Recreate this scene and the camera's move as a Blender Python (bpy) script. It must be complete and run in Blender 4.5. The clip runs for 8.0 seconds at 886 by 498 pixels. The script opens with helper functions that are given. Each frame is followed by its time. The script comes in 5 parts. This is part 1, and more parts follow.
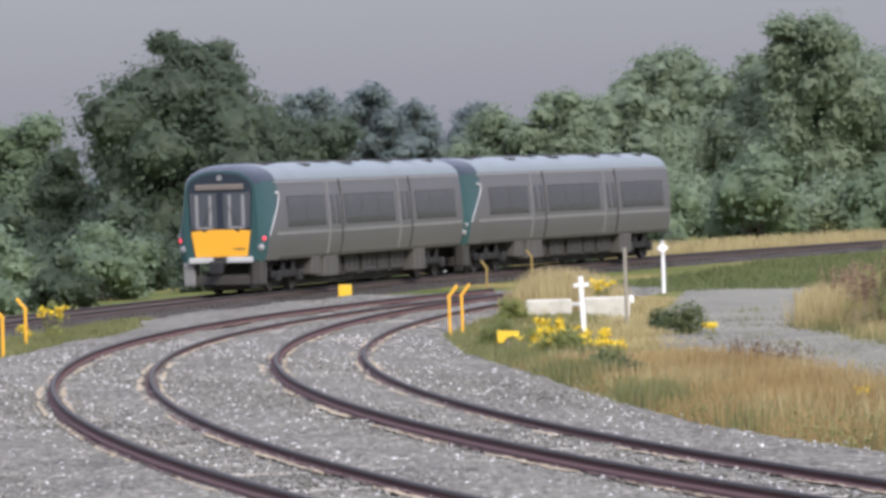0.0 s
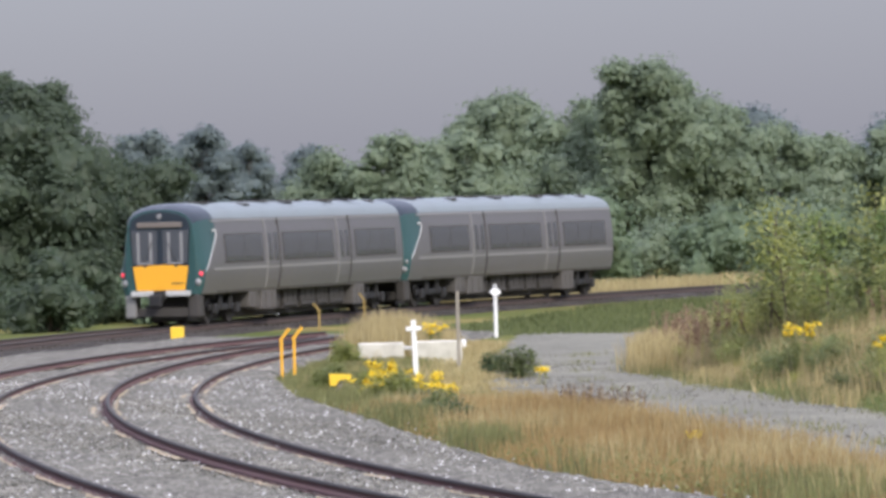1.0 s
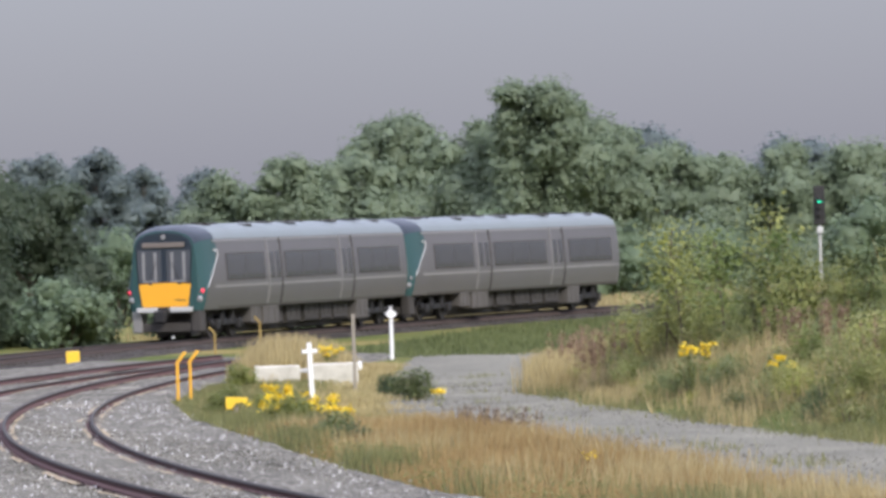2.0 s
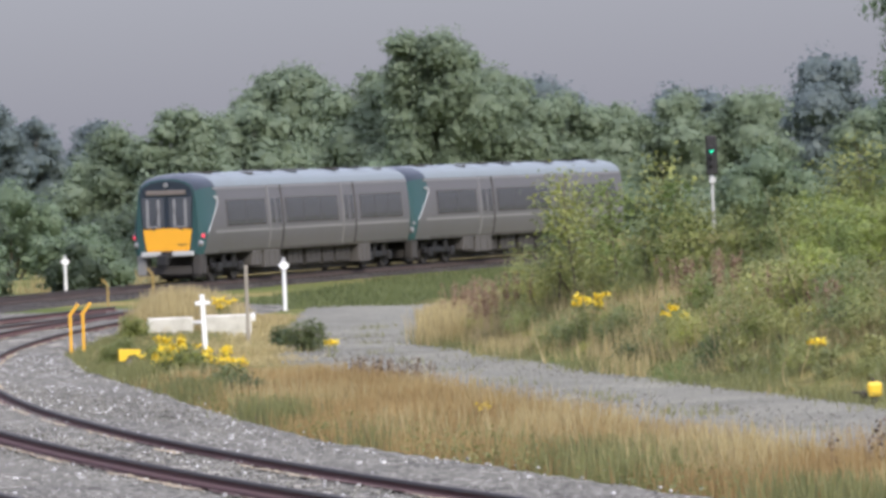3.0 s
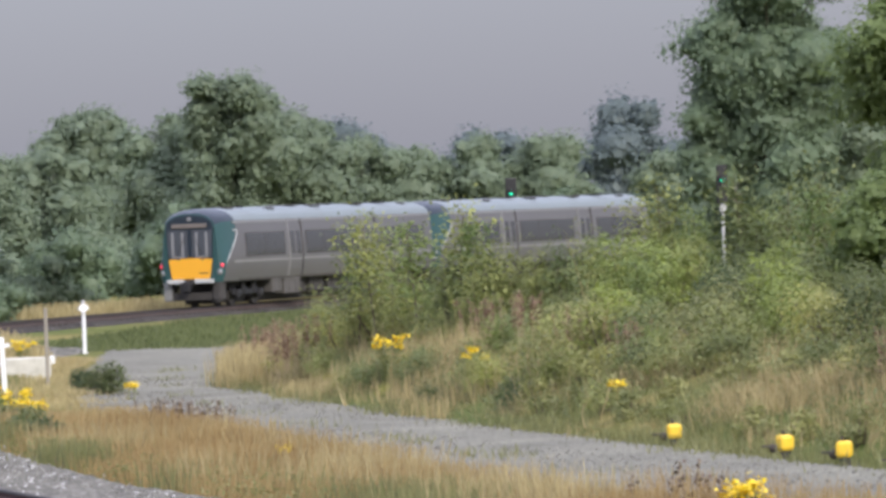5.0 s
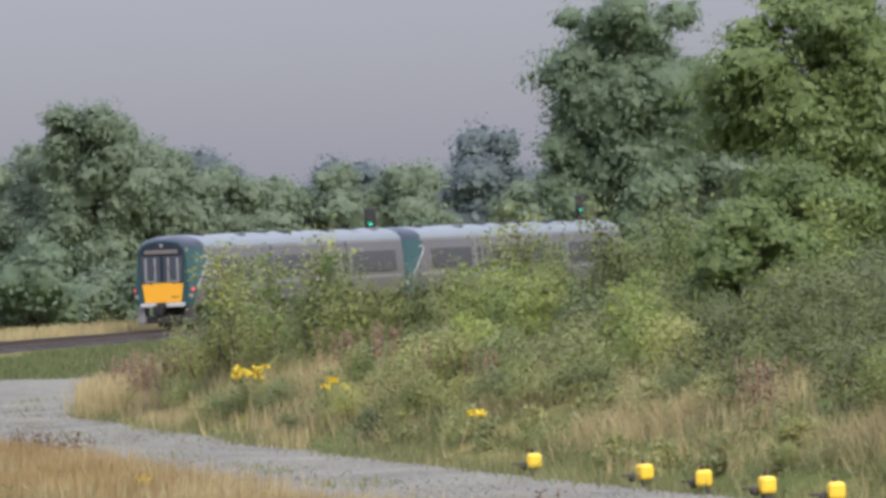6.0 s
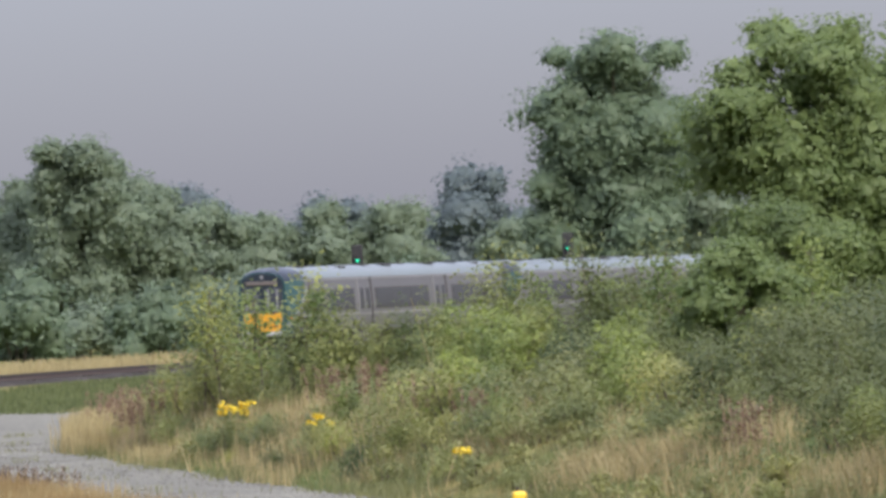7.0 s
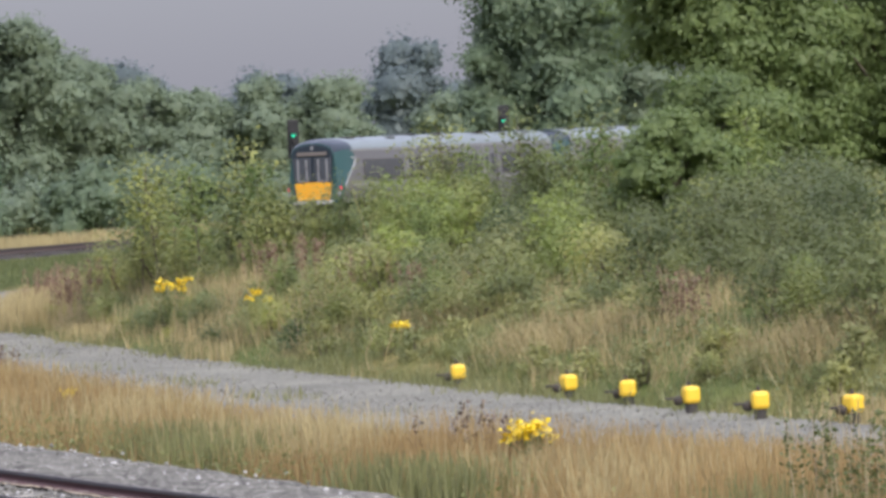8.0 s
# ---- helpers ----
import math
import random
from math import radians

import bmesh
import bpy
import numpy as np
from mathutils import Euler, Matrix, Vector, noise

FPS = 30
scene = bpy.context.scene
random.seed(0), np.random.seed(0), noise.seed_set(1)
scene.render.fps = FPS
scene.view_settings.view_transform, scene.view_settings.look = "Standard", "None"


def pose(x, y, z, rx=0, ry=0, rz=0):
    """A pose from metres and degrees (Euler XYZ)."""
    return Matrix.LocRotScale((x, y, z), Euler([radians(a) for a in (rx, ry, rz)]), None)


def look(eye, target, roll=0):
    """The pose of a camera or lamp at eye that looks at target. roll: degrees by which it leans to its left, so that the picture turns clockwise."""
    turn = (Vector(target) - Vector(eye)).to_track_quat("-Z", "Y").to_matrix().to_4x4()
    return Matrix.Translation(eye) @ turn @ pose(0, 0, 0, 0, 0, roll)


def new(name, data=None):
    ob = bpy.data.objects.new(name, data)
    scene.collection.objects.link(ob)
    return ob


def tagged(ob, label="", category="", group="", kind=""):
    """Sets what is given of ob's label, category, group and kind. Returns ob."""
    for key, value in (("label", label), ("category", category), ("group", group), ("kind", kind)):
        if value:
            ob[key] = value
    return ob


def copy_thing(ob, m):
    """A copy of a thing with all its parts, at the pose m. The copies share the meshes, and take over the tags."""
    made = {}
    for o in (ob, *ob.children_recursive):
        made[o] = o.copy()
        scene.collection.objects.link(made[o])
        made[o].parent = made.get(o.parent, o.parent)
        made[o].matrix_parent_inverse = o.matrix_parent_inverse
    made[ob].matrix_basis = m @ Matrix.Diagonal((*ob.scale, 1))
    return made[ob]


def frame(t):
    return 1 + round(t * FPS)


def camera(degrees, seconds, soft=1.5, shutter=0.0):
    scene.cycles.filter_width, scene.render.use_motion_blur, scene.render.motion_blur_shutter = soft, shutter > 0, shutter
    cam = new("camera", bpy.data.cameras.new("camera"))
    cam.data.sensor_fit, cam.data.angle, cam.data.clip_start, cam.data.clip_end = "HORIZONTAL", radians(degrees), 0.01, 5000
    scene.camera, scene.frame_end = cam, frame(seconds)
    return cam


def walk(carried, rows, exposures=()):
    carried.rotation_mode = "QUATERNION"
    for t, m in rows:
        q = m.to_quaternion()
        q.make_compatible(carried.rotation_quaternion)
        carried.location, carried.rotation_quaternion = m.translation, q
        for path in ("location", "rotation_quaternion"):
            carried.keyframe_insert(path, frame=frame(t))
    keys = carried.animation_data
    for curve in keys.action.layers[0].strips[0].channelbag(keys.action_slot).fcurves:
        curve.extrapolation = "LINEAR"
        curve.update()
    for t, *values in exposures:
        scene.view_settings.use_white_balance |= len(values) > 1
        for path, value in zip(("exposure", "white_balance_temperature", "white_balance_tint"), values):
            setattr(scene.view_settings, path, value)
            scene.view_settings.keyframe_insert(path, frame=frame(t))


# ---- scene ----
# the camera stands on a tripod and pans: seconds, heading to the right, pitch up, lean (degrees)
EYE = (0.0, 0.0, 2.89)
PAN = [(0.0, -0.000, -0.521, 1.75), (0.1, -0.067, -0.450, 1.73), (0.2, -0.148, -0.356, 1.71), (0.3, -0.053, -0.235, 1.69),
        (0.4, 0.125, -0.235, 1.67), (0.5, 0.385, -0.255, 1.65), (0.6, 1.020, -0.339, 1.60), (0.8, 1.149, -0.286, 1.51),
        (1.0, 1.552, -0.165, 1.42), (1.2, 1.811, 0.074, 1.37), (2.3, 2.749, -0.056, 1.95), (2.5, 3.044, -0.106, 1.96),
        (2.7, 3.618, -0.134, 1.98), (3.0, 3.495, -0.473, 2.02), (3.2, 3.429, -0.544, 2.08), (3.5, 3.322, -0.027, 2.17),
        (3.7, 4.194, 0.104, 2.12), (3.8, 5.059, 0.059, 2.10), (3.9, 5.420, 0.000, 2.10), (4.0, 5.670, -0.060, 2.10),
        (4.2, 5.369, -0.125, 2.10), (4.5, 5.321, -0.113, 2.10), (4.7, 5.218, -0.162, 2.08), (5.8, 6.429, 0.017, 2.18),
        (6.0, 6.657, 0.080, 2.22), (6.2, 6.755, 0.111, 2.12), (6.5, 6.659, 0.078, 1.97), (6.6, 6.645, 0.193, 1.95),
        (6.7, 6.657, 0.310, 1.92), (7.0, 6.790, 0.420, 1.85), (7.2, 7.140, 0.340, 1.96), (7.3, 7.213, 0.233, 2.01),
        (7.4, 7.254, 0.124, 2.07), (7.5, 7.254, 0.058, 2.12), (7.6, 7.257, -0.174, 2.18), (7.7, 7.410, -0.419, 2.24),
        (7.8, 7.388, -0.576, 2.30), (8.0, 7.331, -0.765, 2.49)]


def aim(yaw, pitch, lean):
    a, b = radians(yaw), radians(pitch)
    far = 100.0
    return look(EYE, (far * math.sin(a) * math.cos(b), far * math.cos(a) * math.cos(b), EYE[2] + far * math.sin(b)), -lean)


cam = camera(8.153, 8.0, soft=3.5)
walk(cam, [(t, aim(y, p, r)) for t, y, p, r in PAN], exposures=((0.0, 0.14), (8.0, 0.14)))

# ---- world and sun ----
SUN_TO = Vector((0.36, -0.74, 0.64)).normalized()
world = bpy.data.worlds.new("sky")
scene.world = world
world.use_nodes = True
wn = world.node_tree
sky = wn.nodes.new("ShaderNodeTexSky")
sky.sky_type = "NISHITA"
sky.sun_disc = False
sky.sun_elevation = math.asin(SUN_TO.z)
sky.sun_rotation = math.atan2(SUN_TO.x, SUN_TO.y)
sky.air_density, sky.dust_density, sky.ozone_density = 1.0, 1.5, 1.5
# a thick summer haze veils the clear sky and grows brighter overhead
wt = wn.nodes.new("ShaderNodeTexCoord")
wz = wn.nodes.new("ShaderNodeSeparateXYZ")
wn.links.new(wt.outputs["Generated"], wz.inputs[0])
lift = wn.nodes.new("ShaderNodeMapRange")
lift.inputs[3].default_value, lift.inputs[4].default_value = 1.0, 7.0
wn.links.new(wz.outputs[2], lift.inputs[0])
veil = wn.nodes.new("ShaderNodeMix")
veil.data_type = "RGBA"
veil.inputs[0].default_value = 0.8
veil.inputs[7].default_value = (2.68, 2.69, 3.42, 1)
wn.links.new(sky.outputs[0], veil.inputs[6])
wn.links.new(veil.outputs[2], wn.nodes["Background"].inputs[0])
dim = wn.nodes.new("ShaderNodeMath")
dim.operation = "MULTIPLY"
dim.inputs[1].default_value = 0.10
wn.links.new(lift.outputs[0], dim.inputs[0])
wn.links.new(dim.outputs[0], wn.nodes["Background"].inputs[1])
sun = new("sun", bpy.data.lights.new("sun", "SUN"))
sun.data.energy, sun.data.angle, sun.data.color = 2.9, radians(9.0), (1.0, 0.945, 0.84)
sun.matrix_world = look(SUN_TO * 300, (0, 0, 0))


# ---- materials ----
def nodes_of(name):
    m = bpy.data.materials.new(name)
    m.use_nodes = True
    nt = m.node_tree
    return m, nt, nt.nodes["Principled BSDF"]


def ramp(nt, stops):
    r = nt.nodes.new("ShaderNodeValToRGB")
    e = r.color_ramp.elements
    while len(e) < len(stops):
        e.new(0.5)
    for k, (p, c) in zip(e, stops):
        k.position, k.color = p, (*c, 1)
    return r


def noise_tex(nt, scale, detail=6.0, rough=0.6):
    g = nt.nodes.new("ShaderNodeTexCoord")
    n = nt.nodes.new("ShaderNodeTexNoise")
    n.inputs["Scale"].default_value, n.inputs["Detail"].default_value, n.inputs["Roughness"].default_value = scale, detail, rough
    nt.links.new(g.outputs["Object"], n.inputs["Vector"])
    return n


def mixc(nt, fac, a, b, mode="MIX"):
    m = nt.nodes.new("ShaderNodeMix")
    m.data_type, m.blend_type = "RGBA", mode
    for sock, v in ((m.inputs[0], fac), (m.inputs[6], a), (m.inputs[7], b)):
        if hasattr(v, "is_linked"):
            nt.links.new(v, sock)
        elif isinstance(v, tuple):
            sock.default_value = (*v, 1)
        else:
            sock.default_value = v
    return m.outputs[2]


def bump(nt, bsdf, height, strength, dist):
    b = nt.nodes.new("ShaderNodeBump")
    b.inputs["Strength"].default_value, b.inputs["Distance"].default_value = strength, dist
    nt.links.new(height, b.inputs["Height"])
    nt.links.new(b.outputs[0], bsdf.inputs["Normal"])


def paint(name, col, rough=0.45, metal=0.0, dirt=0.25, dirt_col=(0.10, 0.085, 0.07), scale=1.5):
    """Paint or metal with two scales of grime and fine relief."""
    m, nt, b = nodes_of(name)
    n1, n2 = noise_tex(nt, scale), noise_tex(nt, scale * 14)
    r1 = ramp(nt, [(0.42, (0, 0, 0)), (0.75, (1, 1, 1))])
    nt.links.new(n1.outputs[0], r1.inputs[0])
    mul = nt.nodes.new("ShaderNodeMath")
    mul.operation = "MULTIPLY"
    mul.inputs[1].default_value = dirt
    nt.links.new(r1.outputs[0], mul.inputs[0])
    c = mixc(nt, mul.outputs[0], col, dirt_col)
    c2 = mixc(nt, n2.outputs[0], tuple(v * 0.85 for v in col), tuple(min(1, v * 1.12) for v in col))
    c = mixc(nt, 0.5, c, c2)
    nt.links.new(c, b.inputs["Base Color"])
    rr = nt.nodes.new("ShaderNodeMapRange")
    rr.inputs[3].default_value, rr.inputs[4].default_value = rough * 0.8, min(1, rough * 1.25)
    nt.links.new(n2.outputs[0], rr.inputs[0])
    nt.links.new(rr.outputs[0], b.inputs["Roughness"])
    b.inputs["Metallic"].default_value = metal
    bump(nt, b, n2.outputs[0], 0.15, 0.01)
    return m


def foliage(name, dark, mid, light, trans=0.25, rough=0.55, patch=0.35, vary=0.0):
    """Leaves: colour by leaf and by patch of the crown, some light through them."""
    m, nt, b = nodes_of(name)
    geo = nt.nodes.new("ShaderNodeNewGeometry")
    r = ramp(nt, [(0.0, dark), (0.5, mid), (1.0, light)])
    nt.links.new(geo.outputs["Random Per Island"], r.inputs[0])
    n = noise_tex(nt, patch, 3.0)
    r2 = ramp(nt, [(0.35, tuple(v * 0.78 for v in mid)), (0.7, tuple(v * 1.25 for v in light))])
    nt.links.new(n.outputs[0], r2.inputs[0])
    c = mixc(nt, 0.45, r.outputs[0], r2.outputs[0])
    if vary:
        who = nt.nodes.new("ShaderNodeObjectInfo")
        tone = ramp(nt, [(0.0, (1 - vary, 1 - 0.8 * vary, 1 - 0.7 * vary)), (0.45, (1.0, 0.98, 0.95)), (0.75, (1.1, 1.08, 1.0)), (1.0, (1 + vary, 1 + 0.8 * vary, 1 - 0.1 * vary))])
        nt.links.new(who.outputs["Random"], tone.inputs[0])
        c = mixc(nt, 1.0, c, tone.outputs[0], "MULTIPLY")
    nt.links.new(c, b.inputs["Base Color"])
    b.inputs["Roughness"].default_value = rough
    tr = nt.nodes.new("ShaderNodeBsdfTranslucent")
    nt.links.new(c, tr.inputs[0])
    mx = nt.nodes.new("ShaderNodeMixShader")
    mx.inputs[0].default_value = trans
    nt.links.new(b.outputs[0], mx.inputs[1])
    nt.links.new(tr.outputs[0], mx.inputs[2])
    nt.links.new(mx.outputs[0], nt.nodes["Material Output"].inputs[0])
    return m


def stony(name, stops, cell, grain=60.0, rough=0.9, depth=0.03):
    """Loose stone: cells of random grey with gaps between, over slow stains."""
    m, nt, b = nodes_of(name)
    g = nt.nodes.new("ShaderNodeTexCoord")
    v = nt.nodes.new("ShaderNodeTexVoronoi")
    v.inputs["Scale"].default_value = cell
    nt.links.new(g.outputs["Object"], v.inputs["Vector"])
    sep = nt.nodes.new("ShaderNodeSeparateColor")
    nt.links.new(v.outputs["Color"], sep.inputs[0])
    r = ramp(nt, stops)
    nt.links.new(sep.outputs[0], r.inputs[0])
    n = noise_tex(nt, 0.35, 5.0)
    r2 = ramp(nt, [(0.3, (0.72, 0.70, 0.70)), (0.7, (1.12, 1.10, 1.06))])
    nt.links.new(n.outputs[0], r2.inputs[0])
    c = mixc(nt, 1.0, r.outputs[0], r2.outputs[0], "MULTIPLY")
    nt.links.new(c, b.inputs["Base Color"])
    b.inputs["Roughness"].default_value = rough
    b.inputs["Specular IOR Level"].default_value = 0.08
    inv = nt.nodes.new("ShaderNodeMath")
    inv.operation = "SUBTRACT"
    inv.inputs[0].default_value = 1.0
    nt.links.new(v.outputs["Distance"], inv.inputs[1])
    bump(nt, b, inv.outputs[0], 0.9, depth)
    return m


def earth_mat():
    m, nt, b = nodes_of("meadow")
    n1, n2 = noise_tex(nt, 0.12, 5.0), noise_tex(nt, 6.0)
    r = ramp(nt, [(0.30, (0.07, 0.10, 0.03)), (0.50, (0.12, 0.14, 0.045)), (0.68, (0.30, 0.23, 0.10))])
    nt.links.new(n1.outputs[0], r.inputs[0])
    r2 = ramp(nt, [(0.3, (0.6, 0.6, 0.55)), (0.75, (1.25, 1.2, 1.1))])
    nt.links.new(n2.outputs[0], r2.inputs[0])
    c = mixc(nt, 1.0, r.outputs[0], r2.outputs[0], "MULTIPLY")
    nt.links.new(c, b.inputs["Base Color"])
    b.inputs["Roughness"].default_value = 0.95
    b.inputs["Specular IOR Level"].default_value = 0.08
    bump(nt, b, n2.outputs[0], 0.6, 0.08)
    return m


M_EARTH = earth_mat()
# the palest stop also puts glints of the stones into the colour
M_BALLAST = stony("ballast", [(0.0, (0.050, 0.048, 0.045)), (0.5, (0.146, 0.141, 0.122)), (0.88, (0.232, 0.225, 0.196)), (1.0, (0.52, 0.51, 0.46))], 17.0, depth=0.02)
M_OLDBALLAST = stony("old_ballast", [(0.0, (0.028, 0.025, 0.024)), (0.6, (0.055, 0.050, 0.047)), (1.0, (0.12, 0.11, 0.10))], 18.0)
M_ROAD = stony("road_gravel", [(0.0, (0.132, 0.131, 0.108)), (0.6, (0.200, 0.197, 0.166)), (1.0, (0.305, 0.300, 0.255))], 30.0, depth=0.01)
M_RUSTSTONE = stony("rust_stained_stone", [(0.0, (0.055, 0.036, 0.036)), (0.5, (0.115, 0.073, 0.074)), (0.9, (0.17, 0.12, 0.115)), (1.0, (0.3, 0.26, 0.24))], 17.0, depth=0.02)
M_RAIL = paint("rusty_rail", (0.105, 0.052, 0.052), 0.85, 0.0, 0.5, (0.12, 0.055, 0.03), 2.0)
M_RAILTOP = paint("rail_crown", (0.036, 0.031, 0.030), 0.75, 0.0, 0.4, (0.09, 0.05, 0.03), 2.0)
M_SLEEPER = paint("sleeper_concrete", (0.36, 0.33, 0.28), 0.9, 0, 0.5, scale=2)
M_TIMBER = paint("oily_timber", (0.055, 0.045, 0.038), 0.95, 0, 0.4, (0.03, 0.026, 0.022), 3.0)
M_SAND = paint("pale_sand", (0.36, 0.29, 0.19), 0.95, 0, 0.7, (0.17, 0.14, 0.11), 5.0)
M_GREY = paint("grey_bodyside", (0.134, 0.129, 0.139), 0.4, 0.1, 0.35, (0.09, 0.08, 0.075), 0.6)
M_SILVER = paint("silver_band", (0.255, 0.25, 0.25), 0.35, 0.2, 0.35, (0.12, 0.11, 0.10), 0.6)
M_ROOF = paint("pale_roof", (0.185, 0.215, 0.228), 0.45, 0.05, 0.45, (0.16, 0.16, 0.16), 0.8)
M_TEAL = paint("teal_paint", (0.027, 0.073, 0.076), 0.35, 0.0, 0.2, (0.03, 0.08, 0.08), 1.0)
M_NAVY = paint("navy_paint", (0.021, 0.030, 0.044), 0.3, 0.0, 0.25, (0.04, 0.04, 0.05), 1.0)
M_YELLOW = paint("warning_yellow", (0.83, 0.40, 0.03), 0.4, 0.0, 0.18, (0.5, 0.25, 0.05), 2.0)
M_LEMON = paint("lemon_yellow", (0.83, 0.54, 0.04), 0.5, 0.0, 0.25, (0.4, 0.3, 0.05), 4.0)
M_DULLPOST = paint("faded_post", (0.32, 0.22, 0.07), 0.6, 0.0, 0.4, (0.22, 0.15, 0.06), 4.0)
M_MAINRAIL = paint("running_rail", (0.075, 0.052, 0.046), 0.8, 0.0, 0.5, (0.06, 0.04, 0.03), 2.0)
M_HOOK = paint("amber_post", (0.80, 0.42, 0.03), 0.5, 0.0, 0.25, (0.4, 0.22, 0.05), 4.0)
M_WHITE = paint("white_paint", (0.82, 0.82, 0.82), 0.5, 0.0, 0.2, (0.5, 0.48, 0.45), 4.0)
M_LAMPGREY = paint("lamp_grey", (0.24, 0.24, 0.25), 0.35, 0.0, 0.3, (0.12, 0.12, 0.12), 3.0)
M_DULLPANEL = paint("dull_panel", (0.17, 0.145, 0.13), 0.5, 0.0, 0.4, (0.10, 0.09, 0.08), 3.0)
M_CASE = paint("dusty_case_grey", (0.105, 0.097, 0.092), 0.75, 0.1, 0.7, (0.045, 0.04, 0.036), 2.0)
M_PALE = paint("pale_grey_paint", (0.50, 0.50, 0.50), 0.5, 0.0, 0.35, (0.2, 0.19, 0.18), 3.0)
M_BLOCK = paint("weathered_concrete", (0.58, 0.56, 0.50), 0.9, 0.0, 1.0, (0.20, 0.18, 0.14), 3.0)
M_WOODPOST = paint("grey_timber", (0.30, 0.27, 0.23), 0.9, 0.0, 0.5, (0.16, 0.14, 0.11), 6.0)
M_BLACK = paint("black_steel", (0.02, 0.02, 0.022), 0.6, 0.2, 0.5, (0.06, 0.05, 0.045), 3.0)
M_UNDER = paint("underframe_grime", (0.058, 0.053, 0.050), 0.8, 0.1, 0.6, (0.035, 0.03, 0.027), 2.5)
M_BARK = paint("bark", (0.13, 0.105, 0.08), 0.95, 0.0, 0.5, (0.05, 0.045, 0.04), 5.0)
M_STALK = paint("dry_stalk", (0.42, 0.33, 0.20), 0.9, 0.0, 0.3, (0.2, 0.14, 0.08), 8.0)
M_SHED = paint("white_cladding", (0.33, 0.34, 0.34), 0.6, 0.0, 0.4, (0.4, 0.4, 0.38), 1.5)
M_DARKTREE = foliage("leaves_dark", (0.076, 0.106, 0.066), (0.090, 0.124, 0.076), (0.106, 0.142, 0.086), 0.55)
# distance haze is put into the next three colours: lifted, low in contrast
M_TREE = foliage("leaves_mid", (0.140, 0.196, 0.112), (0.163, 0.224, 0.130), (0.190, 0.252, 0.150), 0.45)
M_FARTREE = foliage("leaves_far_haze", (0.186, 0.240, 0.150), (0.204, 0.260, 0.165), (0.226, 0.282, 0.182), 0.45, patch=0.12)
M_HAZETREE = foliage("leaves_blue_haze", (0.147, 0.188, 0.186), (0.163, 0.206, 0.204), (0.183, 0.226, 0.222), 0.45, patch=0.1)
M_BRIGHT = foliage("leaves_bright", (0.114, 0.168, 0.052), (0.163, 0.225, 0.076), (0.242, 0.305, 0.110), 0.5, patch=0.5)
M_YOUNG = foliage("leaves_young", (0.150, 0.205, 0.060), (0.215, 0.275, 0.085), (0.310, 0.370, 0.120), 0.45, patch=0.5, vary=0.4)
M_BUSH = foliage("leaves_bush", (0.172, 0.208, 0.072), (0.234, 0.266, 0.094), (0.322, 0.346, 0.128), 0.38, patch=0.8, vary=0.42)
M_SHADEBUSH = foliage("leaves_shady", (0.090, 0.118, 0.044), (0.128, 0.158, 0.060), (0.185, 0.212, 0.082), 0.42, patch=0.8, vary=0.5)
M_WEED = foliage("weeds", (0.186, 0.205, 0.074), (0.262, 0.276, 0.105), (0.361, 0.362, 0.146), 0.42, patch=0.5, vary=0.35)
M_GRASS = foliage("green_grass", (0.125, 0.142, 0.056), (0.175, 0.188, 0.074), (0.262, 0.252, 0.108), 0.4, patch=0.4)
M_DARKGRASS = foliage("rank_grass", (0.075, 0.098, 0.036), (0.108, 0.135, 0.050), (0.160, 0.180, 0.072), 0.35, patch=0.3)
M_STRAW = foliage("dry_grass", (0.222, 0.143, 0.060), (0.318, 0.215, 0.090), (0.415, 0.308, 0.145), 0.35, 0.8, patch=0.25)
M_TAN = foliage("seed_heads", (0.272, 0.216, 0.094), (0.380, 0.306, 0.148), (0.495, 0.415, 0.225), 0.3, 0.8, patch=0.4)
M_RUST = foliage("dock_seed", (0.125, 0.062, 0.038), (0.200, 0.115, 0.080), (0.285, 0.190, 0.140), 0.2, 0.8)
M_FLOWER = foliage("ragwort_flower", (0.75, 0.50, 0.01), (0.85, 0.62, 0.015), (0.9, 0.72, 0.05), 0.2, 0.6)
M_BROWNSEED = foliage("brown_seed", (0.07, 0.045, 0.035), (0.12, 0.08, 0.06), (0.18, 0.13, 0.10), 0.15, 0.8)


def glass_mat(name, tint, rough=0.08):
    m, nt, b = nodes_of(name)
    n = noise_tex(nt, 2.0)
    nt.links.new(mixc(nt, n.outputs[0], tuple(v * 0.7 for v in tint), tint), b.inputs["Base Color"])
    b.inputs["Roughness"].default_value = rough
    b.inputs["IOR"].default_value = 1.5
    return m


def glow(name, col, strength):
    m, nt, b = nodes_of(name)
    b.inputs["Base Color"].default_value = (*col, 1)
    b.inputs["Emission Color"].default_value = (*col, 1)
    b.inputs["Emission Strength"].default_value = strength
    return m


M_GLASS = glass_mat("tinted_window", (0.062, 0.062, 0.066), 0.2)
M_SCREEN = glass_mat("windscreen", (0.085, 0.092, 0.11), 0.15)
M_RED = glow("red_lamp", (0.8, 0.05, 0.09), 0.5)
M_GREEN = glow("green_lamp", (0.03, 1.0, 0.55), 1.0)


# ---- mesh helpers ----
def part(name, bm, material, parent=None, label=""):
    me = bpy.data.meshes.new(name)
    bm.to_mesh(me)
    bm.free()
    return part_mesh(name, me, material, parent, label)


def part_mesh(name, me, material, parent=None, label=""):
    me.materials.append(material)
    ob = new(name, me)
    if parent:
        ob.parent = parent
    if label:
        tagged(ob, label)
    return ob


